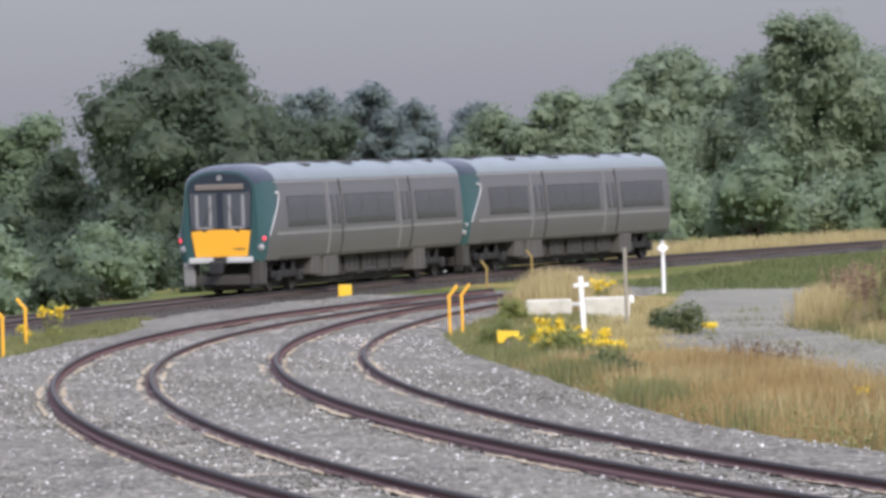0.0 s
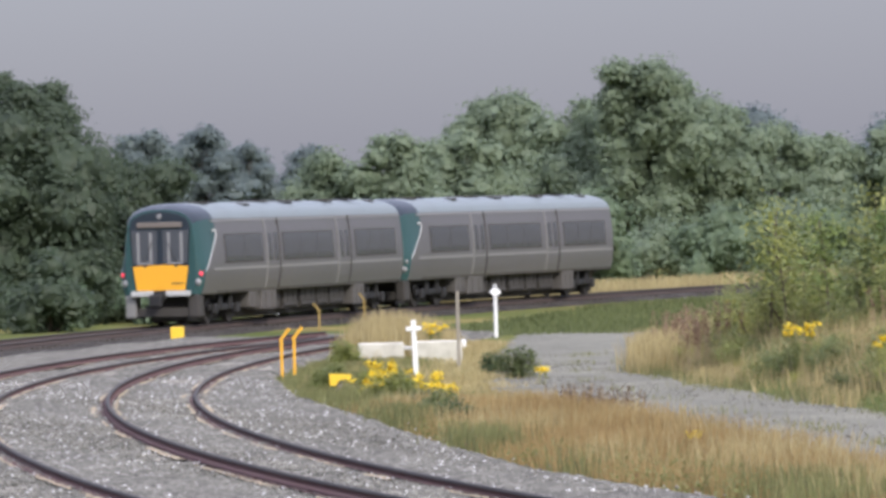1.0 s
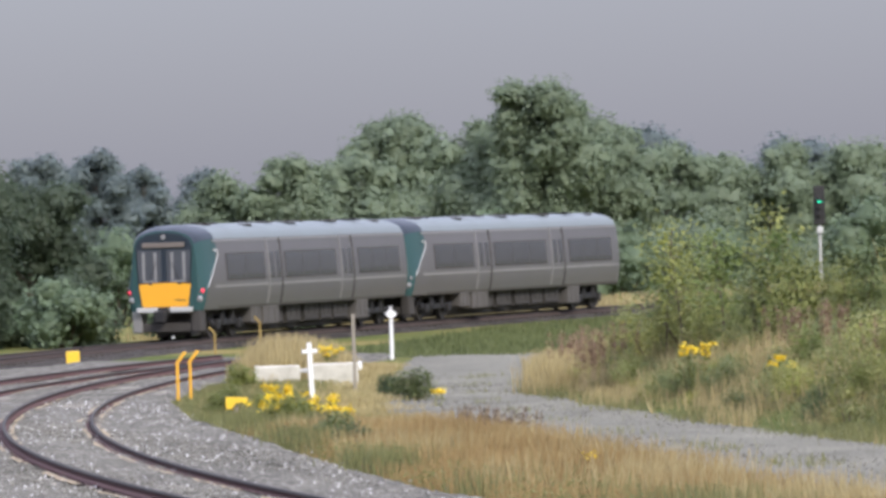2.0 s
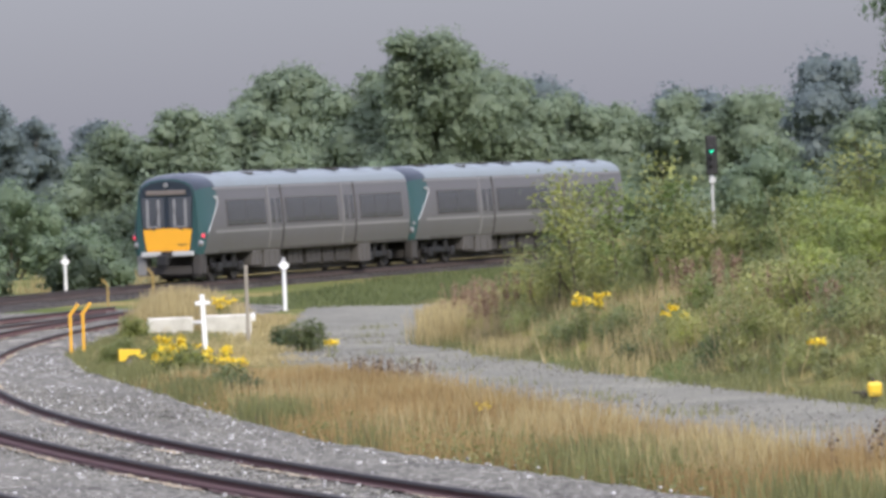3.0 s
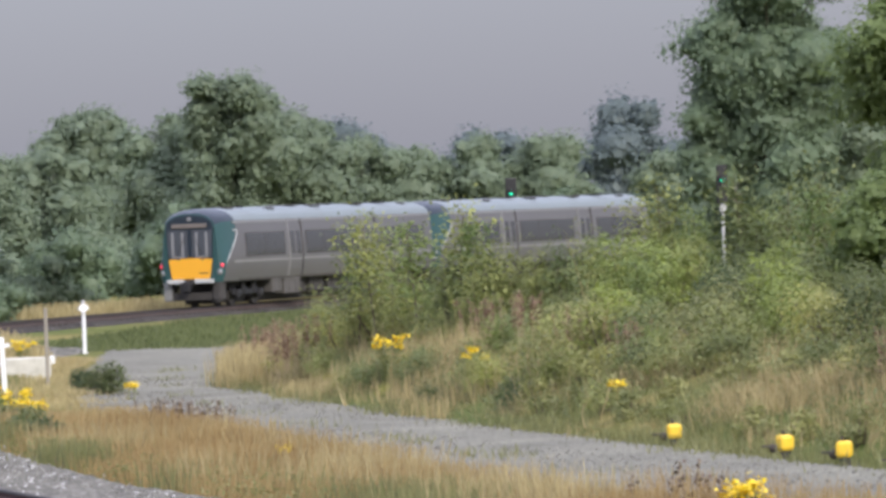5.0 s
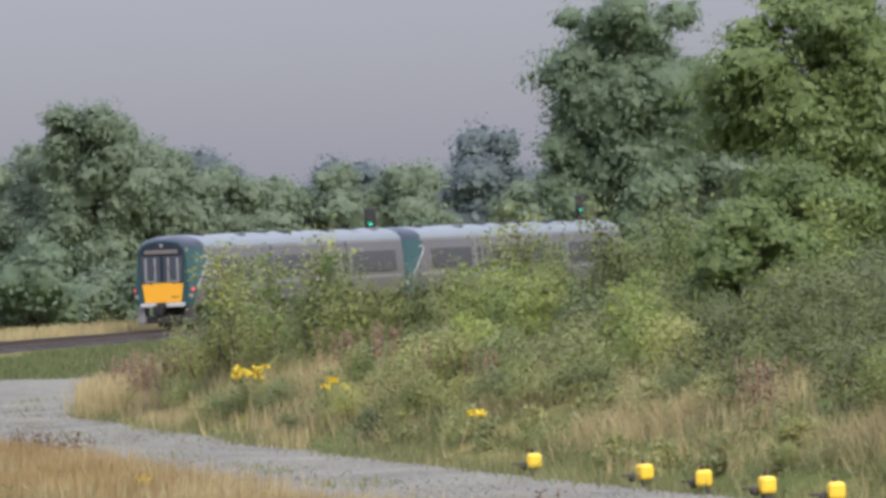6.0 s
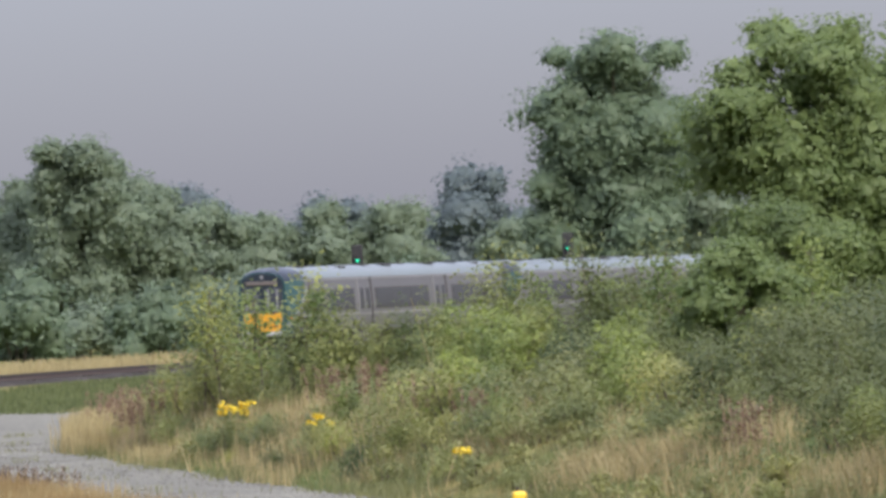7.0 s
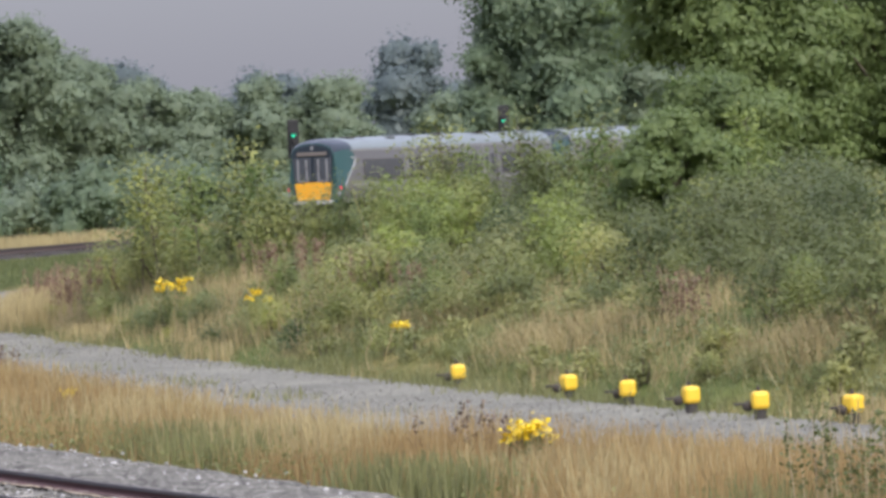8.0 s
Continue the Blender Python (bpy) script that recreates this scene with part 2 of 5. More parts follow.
def empty(name, m=None):
    ob = new(name)
    ob.empty_display_size = 0.3
    if m:
        ob.matrix_basis = m
    return ob


def box(bm, c, s, bevel=0.0, rot=None):
    """Adds a box of size s about c to bm."""
    m = Matrix.Translation(c) @ (rot or Matrix()) @ Matrix.Diagonal((*s, 1))
    r = bmesh.ops.create_cube(bm, size=1.0, matrix=m)
    if bevel:
        es = list({e for v in r["verts"] for e in v.link_edges})
        bmesh.ops.bevel(bm, geom=es, offset=bevel, segments=2, affect="EDGES", profile=0.5)
    return bm


def rod(bm, a, b, r0, r1=None, n=8):
    a, b = Vector(a), Vector(b)
    d = b - a
    m = Matrix.Translation((a + b) / 2) @ d.to_track_quat("Z", "Y").to_matrix().to_4x4()
    bmesh.ops.create_cone(bm, cap_ends=True, segments=n, radius1=r0, radius2=r0 if r1 is None else r1, depth=d.length, matrix=m)
    return bm


def mesh_np(name, V, F):
    """A mesh from an array of corners and an array of faces with one number of corners."""
    me = bpy.data.meshes.new(name)
    V, F = np.asarray(V, np.float32), np.asarray(F, np.int32)
    k = F.shape[1]
    me.vertices.add(len(V))
    me.vertices.foreach_set("co", V.ravel())
    me.loops.add(F.size)
    me.loops.foreach_set("vertex_index", F.ravel())
    me.polygons.add(len(F))
    me.polygons.foreach_set("loop_start", np.arange(0, F.size, k, dtype=np.int32))
    me.polygons.foreach_set("loop_total", np.full(len(F), k, np.int32))
    me.update(calc_edges=True)
    return me


def grid_faces(nr, nc):
    i, j = np.meshgrid(np.arange(nr - 1), np.arange(nc - 1), indexing="ij")
    a = (i * nc + j).ravel()
    return np.stack([a, a + 1, a + nc + 1, a + nc], 1)


def smooth(me):
    me.polygons.foreach_set("use_smooth", np.ones(len(me.polygons), bool))
    return me


def unit(v):
    return v / np.maximum(np.linalg.norm(v, axis=1, keepdims=True), 1e-9)


def leaf_mesh(name, P, size, rng, up=0.5, narrow=0.6, out=None, wild=0.6):
    """One four-cornered folded leaf about each point of P."""
    n = len(P)
    N = rng.normal(size=(n, 3))
    N[:, 2] = np.abs(N[:, 2]) + up
    if out is not None:
        N = N * wild + out * 0.9
    N = unit(N)
    T = unit(np.cross(N, rng.normal(size=(n, 3))))
    B = np.cross(N, T)
    s = size * rng.uniform(0.6, 1.35, (n, 1))
    a, b = T * s * 0.5, B * s * 0.5 * narrow
    fold = N * s * 0.12
    V = np.stack([P - a, P + b - fold, P + a, P - b - fold], 1).reshape(-1, 3)
    return mesh_np(name, V, np.arange(4 * n).reshape(n, 4))


def blade_mesh(name, P, h, w, rng, lean=0.35):
    """Upright tapering blades rooted at P; h: height of each."""
    n = len(P)
    a = rng.uniform(0, 2 * np.pi, n)
    side = np.stack([np.cos(a), np.sin(a), np.zeros(n)], 1) * (w * rng.uniform(0.6, 1.4, n))[:, None]
    b = rng.uniform(0, 2 * np.pi, n)
    k = rng.uniform(0, lean, n) * h
    tip = np.stack([np.cos(b) * k, np.sin(b) * k, h], 1)
    V = np.stack([P - side, P + side, P + tip + side * 0.25, P + tip - side * 0.25], 1).reshape(-1, 3)
    return mesh_np(name, V, np.arange(4 * n).reshape(n, 4))


# ---- the lie of the land ----
BASE = -0.34


def lerp_tab(y, tab):
    return np.interp(y, [r[0] for r in tab], [r[1] for r in tab])


BALLAST_EDGE = ((20, 15.0), (45, 9.3), (58, 7.0), (71, 4.9), (78, 3.6), (90, 2.5), (105, 1.4), (120, 0.4), (135, -0.1), (150, 0.9), (165, 2.6), (185, 6.2), (205, 10.5))
ROAD_LEFT = ((20, 30.0), (45, 16.5), (55, 12.8), (60, 10.4), (64, 8.2), (75, 7.0), (94, 5.7), (110, 4.1), (125, 4.2), (140, 4.7), (160, 5.6), (186, 7.0))
ROAD_RIGHT = ((20, 30.0), (45, 20.0), (60, 16.3), (72, 14.0), (80, 12.7), (90, 11.6), (105, 10.3), (122, 8.9), (137, 8.2), (150, 9.2), (170, 10.8), (192, 12.0))


MAIN_R, MAIN_X, MAIN_Y, MAIN_H = 320.0, -6.49, 185.3, radians(12.7)


def climb(s):
    """Height of the running line: it climbs gently away from the station."""
    return 0.0042 * np.clip(np.asarray(s, float) + 12.0, 0, None)


def main_at(y):
    """Distance along the running line, and its x, where it passes y."""
    h = np.arcsin(np.clip((np.asarray(y, float) - MAIN_Y) / MAIN_R + math.sin(MAIN_H), -0.9, 0.9))
    return MAIN_R * (h - MAIN_H), MAIN_X + MAIN_R * (math.cos(MAIN_H) - np.cos(h))


def land(x, y):
    """Height of the ground: flat, with a low weedy bank beyond the road and a rise under the running line."""
    x, y = np.asarray(x, float), np.asarray(y, float)
    d = x - lerp_tab(y, ROAD_RIGHT) - 0.3
    rise = 1.45 * (1 - np.exp(-np.clip(d, 0, None) / 2.2)) + 0.35 * np.clip(d / 10.0, 0, 1)
    along = np.clip((152 - y) / 22, 0, 1) * np.clip((y - 10) / 25, 0, 1)
    fall = 1 - 0.5 * np.clip((d - 18) / 25, 0, 1)
    bumps = 0.10 * np.sin(x * 0.9 + 0.3 * y) * np.sin(y * 0.5 - x * 0.2)
    isle = np.exp(-(((x - 2.6) / 2.2) ** 2 + ((y - 150) / 14) ** 2)) * 0.12
    s, mx = main_at(y)
    bed = climb(s) * np.clip(1.6 - np.abs(x - mx) / 10.0, 0, 1) * np.clip((y - 160) / 30, 0, 1)
    return BASE + (1.0 + bumps) * rise * along * fall + isle + bed


def axis(*spans):
    out = [np.arange(a, b, s) for a, b, s in spans]
    return np.concatenate(out)


gx = axis((-3000, -600, 400), (-600, -100, 50), (-100, -30, 10), (-30, 60, 1.0), (60, 160, 10), (160, 700, 60), (700, 3200, 400))
gy = axis((-800, 0, 100), (0, 40, 5), (40, 200, 1.0), (200, 420, 4), (420, 900, 40), (900, 4700, 400))
X, Y = np.meshgrid(gx, gy)
g_me = smooth(mesh_np("ground", np.stack([X.ravel(), Y.ravel(), land(X.ravel(), Y.ravel())], 1), grid_faces(len(gy), len(gx))))
tagged(part_mesh("ground", g_me, M_EARTH), "rough grassy ground with dry and green patches", "ground", kind="structure")


def ribbon(name, material, lefts, rights, y0, y1, z, cols, label, category, seed, rise=0.03, step=0.5):
    """A strip of ground surface between two edges, a little uneven, with skirts that go into the ground."""
    rng = np.random.default_rng(seed)
    ys = np.arange(y0, y1, step)
    L = lerp_tab(ys, lefts) if isinstance(lefts, tuple) else lefts(ys)
    R = lerp_tab(ys, rights) if isinstance(rights, tuple) else rights(ys)
    L = L + rng.normal(0, 0.06, len(ys))
    R = R + rng.normal(0, 0.06, len(ys))
    u = np.linspace(0, 1, cols)
    xs = L[:, None] * (1 - u) + R[:, None] * u
    zs = (z(ys)[:, None] if callable(z) else z) + rng.normal(0, rise / 3, xs.shape) + rise * np.sin(xs * 1.7 + ys[:, None] * 0.3)
    xs[:, 0] -= 0.3
    xs[:, -1] += 0.3
    zs[:, 0], zs[:, -1] = BASE - 0.12, BASE - 0.12
    yy = np.repeat(ys[:, None], cols, 1)
    me = mesh_np(name, np.stack([xs.ravel(), yy.ravel(), zs.ravel()], 1), grid_faces(len(ys), cols))
    return tagged(part_mesh(name, smooth(me), material), label, category, kind="structure")


# ---- railway tracks ----
GAUGE = 1.60


def bend(x0, y0, near, far, s):
    """Place and heading (to the right of straight ahead) at s metres past the point where the track runs straight ahead."""
    r = near if s < 0 else far
    a = s / r
    return x0 + r * (1 - math.cos(a)), y0 + r * math.sin(a), a


def left_line(s):
    return bend(-6.05, 118.0, 315.0, 262.0, s)


def right_line(s):
    return bend(-2.35, 119.0, 301.0, 310.0, s)


def main_line(s):
    """The line on which the train runs; s = 0 where its tail stands at the start."""
    h = MAIN_H + s / MAIN_R
    return MAIN_X + MAIN_R * (math.cos(MAIN_H) - math.cos(h)), MAIN_Y + MAIN_R * (math.sin(h) - math.sin(MAIN_H)), h


HEAD = [(-0.036, -0.035), (-0.036, -0.006), (-0.028, 0.0), (0.028, 0.0), (0.036, -0.006), (0.036, -0.035)]
WEB = [(0.036, -0.035), (0.010, -0.048), (0.010, -0.135), (0.070, -0.082), (0.070, -0.165), (-0.070, -0.165), (-0.070, -0.082), (-0.010, -0.135), (-0.010, -0.048), (-0.036, -0.035)]


def sweep(name, line, s0, s1, step, off, profile, dz, grade):
    ss = np.arange(s0, s1 + step / 2, step)
    rows = []
    for s in ss:
        x, y, h = line(s)
        c, n = math.cos(h), math.sin(h)
        rows.append([(x + (off + u) * c, y - (off + u) * n, dz + v + grade(s)) for u, v in profile])
    V = np.array(rows).reshape(-1, 3)
    return mesh_np(name, V, grid_faces(len(ss), len(profile)))


def track(line, s0, s1, cant, sleepers, label, seed, wood=M_SLEEPER, steel=M_RAIL, grade=lambda s: 0.0):
    """Two rails on sleepers that lie nearly buried in the ballast."""
    t = tagged(empty("railway_track"), label, "railway track", "tracks of the station throat", "structure")
    for side in (-1, 1):
        dz = -side * cant / 2
        r = part_mesh("rail", sweep("rail", line, s0, s1, 1.0, side * GAUGE / 2, WEB, dz, grade), steel, t, "rusty brown steel rail")
        part_mesh("rail_head", sweep("rail_head", line, s0, s1, 1.0, side * GAUGE / 2, HEAD, dz, grade), M_RAILTOP, r, "worn dark rail crown")
    bm = bmesh.new()
    box(bm, (0, 0, 0), (2.6, 0.25, 0.2), 0.02)
    me = bpy.data.meshes.new("sleeper")
    bm.to_mesh(me)
    bm.free()
    me.materials.append(wood)
    rng = np.random.default_rng(seed)
    for k in range(sleepers):
        s = s0 + 25 + k * 0.7
        if s > s1:
            break
        x, y, h = line(s)
        ob = new("sleeper", me)
        ob.parent = t
        ob.matrix_basis = pose(x, y, float(grade(s)) - 0.258 + rng.uniform(-0.012, 0.012), 0, 0, -math.degrees(h))
    return t


def strip_of(line, s0, s1, off, side):
    return [(line(s)[1] - 0, line(s)[0] + off * side) for s in np.arange(s0, s1, 2.0)]


BALLAST_LEFT = ((20, -9.0), (100, -9.5), (127, -9.0), (140, -8.0), (150, -7.4), (158, -7.9), (165, -7.4), (185, -3.6), (212, 2.8))
ribbon("ballast_bed", M_BALLAST, BALLAST_LEFT, BALLAST_EDGE, 22, 188, -0.135, 40, "grey crushed stone ballast under the curved tracks", "ballast", 5, 0.02)
main_l = tuple(strip_of(main_line, -110, 260, 2.3, -1))
main_r = tuple(strip_of(main_line, -110, 260, 2.3, 1))
ribbon("old_ballast_bed", M_OLDBALLAST, main_l, main_r, 95, 400, lambda q: climb(main_at(q)[0]) - 0.20, 10, "dark oily ballast under the running line", "ballast", 6, 0.02)
ribbon("access_road", M_ROAD, ROAD_LEFT, ROAD_RIGHT, 22, 190, -0.31, 24, "pale grey gravel access road beside the tracks", "road", 7, 0.015)

track(left_line, -95, 66, 0.05, 220, "curved siding track with rusty rails in grey ballast", 1)
track(right_line, -95, 66, 0.05, 230, "curved siding track merging with its neighbour", 2)
track(main_line, -110, 250, 0.0, 290, "running line on dark ballast that carries the train", 3, M_TIMBER, M_MAINRAIL, climb)


def streak_along(line, off, s0, s1, seed, long, gap, wide, z, name, material, label):
    """Broken streaks on the ballast beside a rail foot, ragged at both edges."""
    rng = np.random.default_rng(seed)
    bm = bmesh.new()
    s = s0
    while s < s1:
        ln = rng.uniform(*long)
        n = max(6, int(ln / 0.3))
        w = rng.uniform(*wide)
        o0 = off + rng.normal(0, 0.02)
        vs = []
        for k in range(n + 1):
            x, y, h = line(s + ln * k / n)
            e = min(1.0, 2.5 * math.sin(math.pi * k / n)) * w * rng.uniform(0.35, 1.25) + 0.008
            o = o0 + rng.normal(0, 0.02)
            vs.append([bm.verts.new((x + (o + u * e) * math.cos(h), y - (o + u * e) * math.sin(h), z + rng.uniform(-0.004, 0.008))) for u in (-1, 0, 1)])
        for p, q in zip(vs[:-1], vs[1:]):
            bm.faces.new((p[0], p[1], q[1], q[0]))
            bm.faces.new((p[1], p[2], q[2], q[1]))
        s += ln + rng.uniform(*gap)
    return tagged(part(name, bm, material), label, "ballast stain", kind="stuff")


for k, (ln, off) in enumerate(((left_line, -0.8), (left_line, 0.8), (right_line, -0.8), (right_line, 0.8))):
    streak_along(ln, off - 0.105, -62, 45, 60 + k, (6.0, 16.0), (0.0, 1.0), (0.02, 0.05), -0.116, "rust_stain", M_RUSTSTONE, "purplish rust-stained ballast along the rail foot")
    streak_along(ln, off - 0.20, -62, 30, 40 + k, (2.5, 8.0), (0.2, 4.0), (0.02, 0.06), -0.118, "sand_streaks", M_SAND, "pale sandy streaks along the rail foot")
    streak_along(ln, off + 0.15, -30, 45, 50 + k, (3.0, 9.0), (0.0, 2.0), (0.02, 0.06), -0.118, "sand_streaks", M_SAND, "pale sandy streaks along the rail foot")


# ---- the train ----
CAR = 23.4
SIDE = [(1.28, 0.98), (1.36, 1.25), (1.42, 1.70), (1.42, 2.10), (1.39, 2.60), (1.34, 3.05), (1.29, 3.36)]
TOP = [(1.29, 3.36), (1.22, 3.52), (1.08, 3.66), (0.85, 3.77), (0.55, 3.845), (0.25, 3.875), (0.0, 3.88)]


def side_x(z):
    return float(np.interp(z, [p[1] for p in SIDE], [p[0] for p in SIDE]))


BODY = [(None, 1.0, 0.0), (6, 1, 0), (12, 1, 0), (18, 1, 0), (CAR - 0.5, 1, 0), (CAR - 0.15, 0.985, 0.03), (CAR - 0.02, 0.95, 0.08)]
NOSE = [(0.0, 0.82, 0.20), (0.10, 0.875, 0.12), (0.3, 0.925, 0.06), (0.6, 0.97, 0.02), (1.0, 1.0, 0.0)]


def nose_end(z):
    """How far back the nose reaches at a height: it rakes back towards the roof."""
    return float(np.interp(z, (1.0, 1.75, 2.85, 3.36, 3.9), (0.14, 0.28, 1.55, 1.45, 1.25)))


def loft(stations, prof, side, nose=False):
    """Lofts one half profile along the car (side 0: mirrored into a whole arch)."""
    rows = []
    for y, wf, drop in stations:
        half = [(x * wf, (nose_end(z) * y if nose else (nose_end(z) if y is None else y)), z - drop * max(0, (z - 2.0) / 1.9)) for x, z in prof]
        rows.append([(-x, yy, z) for x, yy, z in half] + half[::-1] if side == 0 else [(side * x, yy, z) for x, yy, z in half])
    V = np.array(rows)
    F = grid_faces(V.shape[0], V.shape[1])
    return smooth(mesh_np("loft", V.reshape(-1, 3), F[:, ::-1] if side > 0 else F))


def on_side(bm, side, y0, y1, z0, z1, proud, zs=4, slant=0.0):
    """A panel that hugs the curved side between two heights, proud of it; slant: how far its upper near edge is carried along."""
    inner, outer = [], []
    for k in range(zs + 1):
        z = z0 + (z1 - z0) * k / zs
        x = side_x(z)
        ys = slant * k / zs
        outer.append([bm.verts.new((side * (x + proud), y, z)) for y in (y0, y1 + ys)])
        inner.append([bm.verts.new((side * (x - 0.02), y, z)) for y in (y0, y1 + ys)])
    for a, b, c, d in zip(outer[:-1], outer[1:], inner[:-1], inner[1:]):
        bm.faces.new((a[0], a[1], b[1], b[0]))
        bm.faces.new((a[0], b[0], d[0], c[0]))
        bm.faces.new((a[1], c[1], d[1], b[1]))
    for o, i in ((outer[0], inner[0]), (outer[-1], inner[-1])):
        bm.faces.new((o[0], i[0], i[1], o[1]))
    bmesh.ops.recalc_face_normals(bm, faces=bm.faces)
    return bm


def plate(bm, pts, y0, y1, bevel=0.0):
    """A flat plate across the car's end: outline pts (x, z), from y0 to y1."""
    f = bm.faces.new([bm.verts.new((x, y1, z)) for x, z in pts])
    r = bmesh.ops.extrude_face_region(bm, geom=[f])
    vs = [v for v in r["geom"] if isinstance(v, bmesh.types.BMVert)]
    bmesh.ops.translate(bm, verts=vs, vec=(0, y0 - y1, 0))
    bmesh.ops.recalc_face_normals(bm, faces=bm.faces)
    if bevel:
        bmesh.ops.bevel(bm, geom=list(bm.edges), offset=bevel, segments=2, affect="EDGES", profile=0.5)
    return bm


def ball(bm, c, r, s=(1, 1, 1)):
    bmesh.ops.create_uvsphere(bm, u_segments=14, v_segments=10, radius=r, matrix=Matrix.Translation(c) @ Matrix.Diagonal((*s, 1)))
    return bm


def railcar():
    car = tagged(empty("railcar"), "grey diesel railcar with teal cab end, tail lamps lit", "train", "cars of the train")
    for sx in (-1, 1):
        part_mesh("body_side", loft(BODY, SIDE, sx), M_GREY, car, "grey painted bodyside")
    part_mesh("roof", loft(BODY, TOP, 0), M_ROOF, car, "pale grey ribbed roof")
    bm = bmesh.new()
    box(bm, (0, CAR / 2, 0.99), (2.5, CAR - 0.2, 0.10), 0.02)
    part("floor_pan", bm, M_UNDER, car)
    # added dark box closes the shaded gap between the underfloor gear
    bm = bmesh.new()
    box(bm, (0, CAR / 2, 0.53), (1.25, CAR - 1.4, 0.84), 0.05)
    part("underfloor_spine", bm, M_UNDER, car, "dark block filling the shade among underfloor gear")
    # far end wall with its gangway
    bm = plate(bmesh.new(), [(-1.2, 1.0), (-1.34, 1.7), (-1.3, 2.6), (-1.22, 3.3), (-0.8, 3.68), (0, 3.79), (0.8, 3.68), (1.22, 3.3), (1.3, 2.6), (1.34, 1.7), (1.2, 1.0)], CAR - 0.10, CAR - 0.02)
    end = part("end_wall", bm, M_GREY, car)
    bm = bmesh.new()
    box(bm, (0, CAR + 0.12, 2.1), (1.0, 0.30, 2.1), 0.06)
    part("gangway", bm, M_BLACK, end, "black folded gangway")
    # cab end
    w = 0.82
    out = [(-x * w, z - 0.20 * max(0, (z - 2.0) / 1.9)) for x, z in SIDE + TOP[1:]]
    out = out + [(-x, z) for x, z in out[::-1][1:]]
    cab = part("cab_end", plate(bmesh.new(), out, -0.02, 0.03), M_TEAL, car, "teal cab end")
    for sx in (-1, 1):
        part_mesh("cab_cheek", loft(NOSE, SIDE, sx, True), M_TEAL, cab, "rounded teal cab cheek")
    part_mesh("cab_roof", loft(NOSE, TOP, 0, True), M_NAVY, cab, "dark rounded cab roof")
    bm = plate(bmesh.new(), [(-1.02, 3.08), (-0.92, 3.38), (-0.60, 3.55), (0, 3.64), (0.60, 3.55), (0.92, 3.38), (1.02, 3.08)], -0.055, 0.0, 0.012)
    part("cab_brow", bm, M_NAVY, cab, "navy arched brow over the windscreen")
    bm = plate(bmesh.new(), [(-0.93, 1.90), (-1.0, 3.12), (1.0, 3.12), (0.93, 1.90)], -0.06, 0.0, 0.012)
    scr = part("screen_surround", bm, M_NAVY, cab, "dark windscreen surround")
    for sx in (-1, 1):
        bm = plate(bmesh.new(), [(sx * 0.10, 1.98), (sx * 0.90, 1.98), (sx * 0.95, 3.02), (sx * 0.10, 3.02)], -0.085, -0.03, 0.008)
        part("windscreen", bm, M_SCREEN, scr, "tinted windscreen half")
        bm = bmesh.new()
        rod(bm, (sx * 0.55, -0.10, 2.0), (sx * 0.25, -0.10, 2.65), 0.014)
        part("wiper", bm, M_BLACK, scr)
        for dx in (0.30, 0.72):
            bm = bmesh.new()
            box(bm, (sx * dx, -0.088, 2.50), (0.10, 0.02, 0.92), 0.008)
            part("sun_blind", bm, M_LAMPGREY, scr, "pale upright strip on the windscreen")
        bm = bmesh.new()
        box(bm, (sx * 0.5, -0.09, 1.985), (0.55, 0.02, 0.07), 0.008)
        part("sill_trim", bm, M_LAMPGREY, scr)
    bm = bmesh.new()
    box(bm, (0, -0.09, 3.20), (1.5, 0.04, 0.17), 0.02)
    part("destination_panel", bm, M_DULLPANEL, cab, "grey unlit destination panel")
    bm = bmesh.new()
    rod(bm, (0, -0.03, 3.47), (0, -0.10, 3.47), 0.09, 0.08, 16)
    part("head_lamp", bm, M_LAMPGREY, cab, "unlit round upper headlamp")
    bm = plate(bmesh.new(), [(-0.80, 1.12), (-0.92, 1.88), (-0.60, 1.92), (-0.52, 1.83), (-0.42, 1.93), (0.42, 1.93), (0.52, 1.83), (0.60, 1.92), (0.92, 1.88), (0.80, 1.12)], -0.075, 0.0, 0.015)
    nose = part("nose_panel", bm, M_YELLOW, cab, "orange-yellow warning panel")
    for dx in (0.42, 0.52, 0.60, 0.70):
        bm = box(bmesh.new(), (dx, -0.077, 1.34), (0.06, 0.012, 0.06))
        part("number_bar", bm, M_UNDER, nose, "small dark bar on the panel")
    for sx in (-1, 1):
        bm = bmesh.new()
        box(bm, (sx * 0.58, -0.10, 1.02), (0.80, 0.16, 0.17), 0.03)
        part("bumper", bm, M_PALE, cab, "whitish bumper beam")
        bm = ball(bmesh.new(), (sx * 1.28, 0.10, 1.63), 0.085, (1, 0.8, 1))
        part("tail_lamp", bm, M_RED, cab, "lit red tail lamp")
        bm = ball(bmesh.new(), (sx * 1.20, 0.05, 1.36), 0.12, (1, 0.7, 1))
        part("headlight", bm, M_LAMPGREY, cab, "unlit round headlight")
        bm = bmesh.new()
        box(bm, (sx * 1.05, 0.30, 0.62), (0.36, 0.55, 0.75), 0.06)
        # left valance catches light, right one does not: put into their colours
        part("valance", bm, M_SILVER if sx < 0 else M_UNDER, cab, "dirty lower valance, painted pale for its lit side" if sx < 0 else "grimy lower valance, painted dark for its unlit side")
        bm = bmesh.new()
        pts = [((side_x(z) + 0.005) * sx, nose_end(z) + 0.02, z) for z in np.linspace(1.72, 3.0, 8)]
        for p, q in zip(pts[:-1], pts[1:]):
            rod(bm, p, q, 0.018)
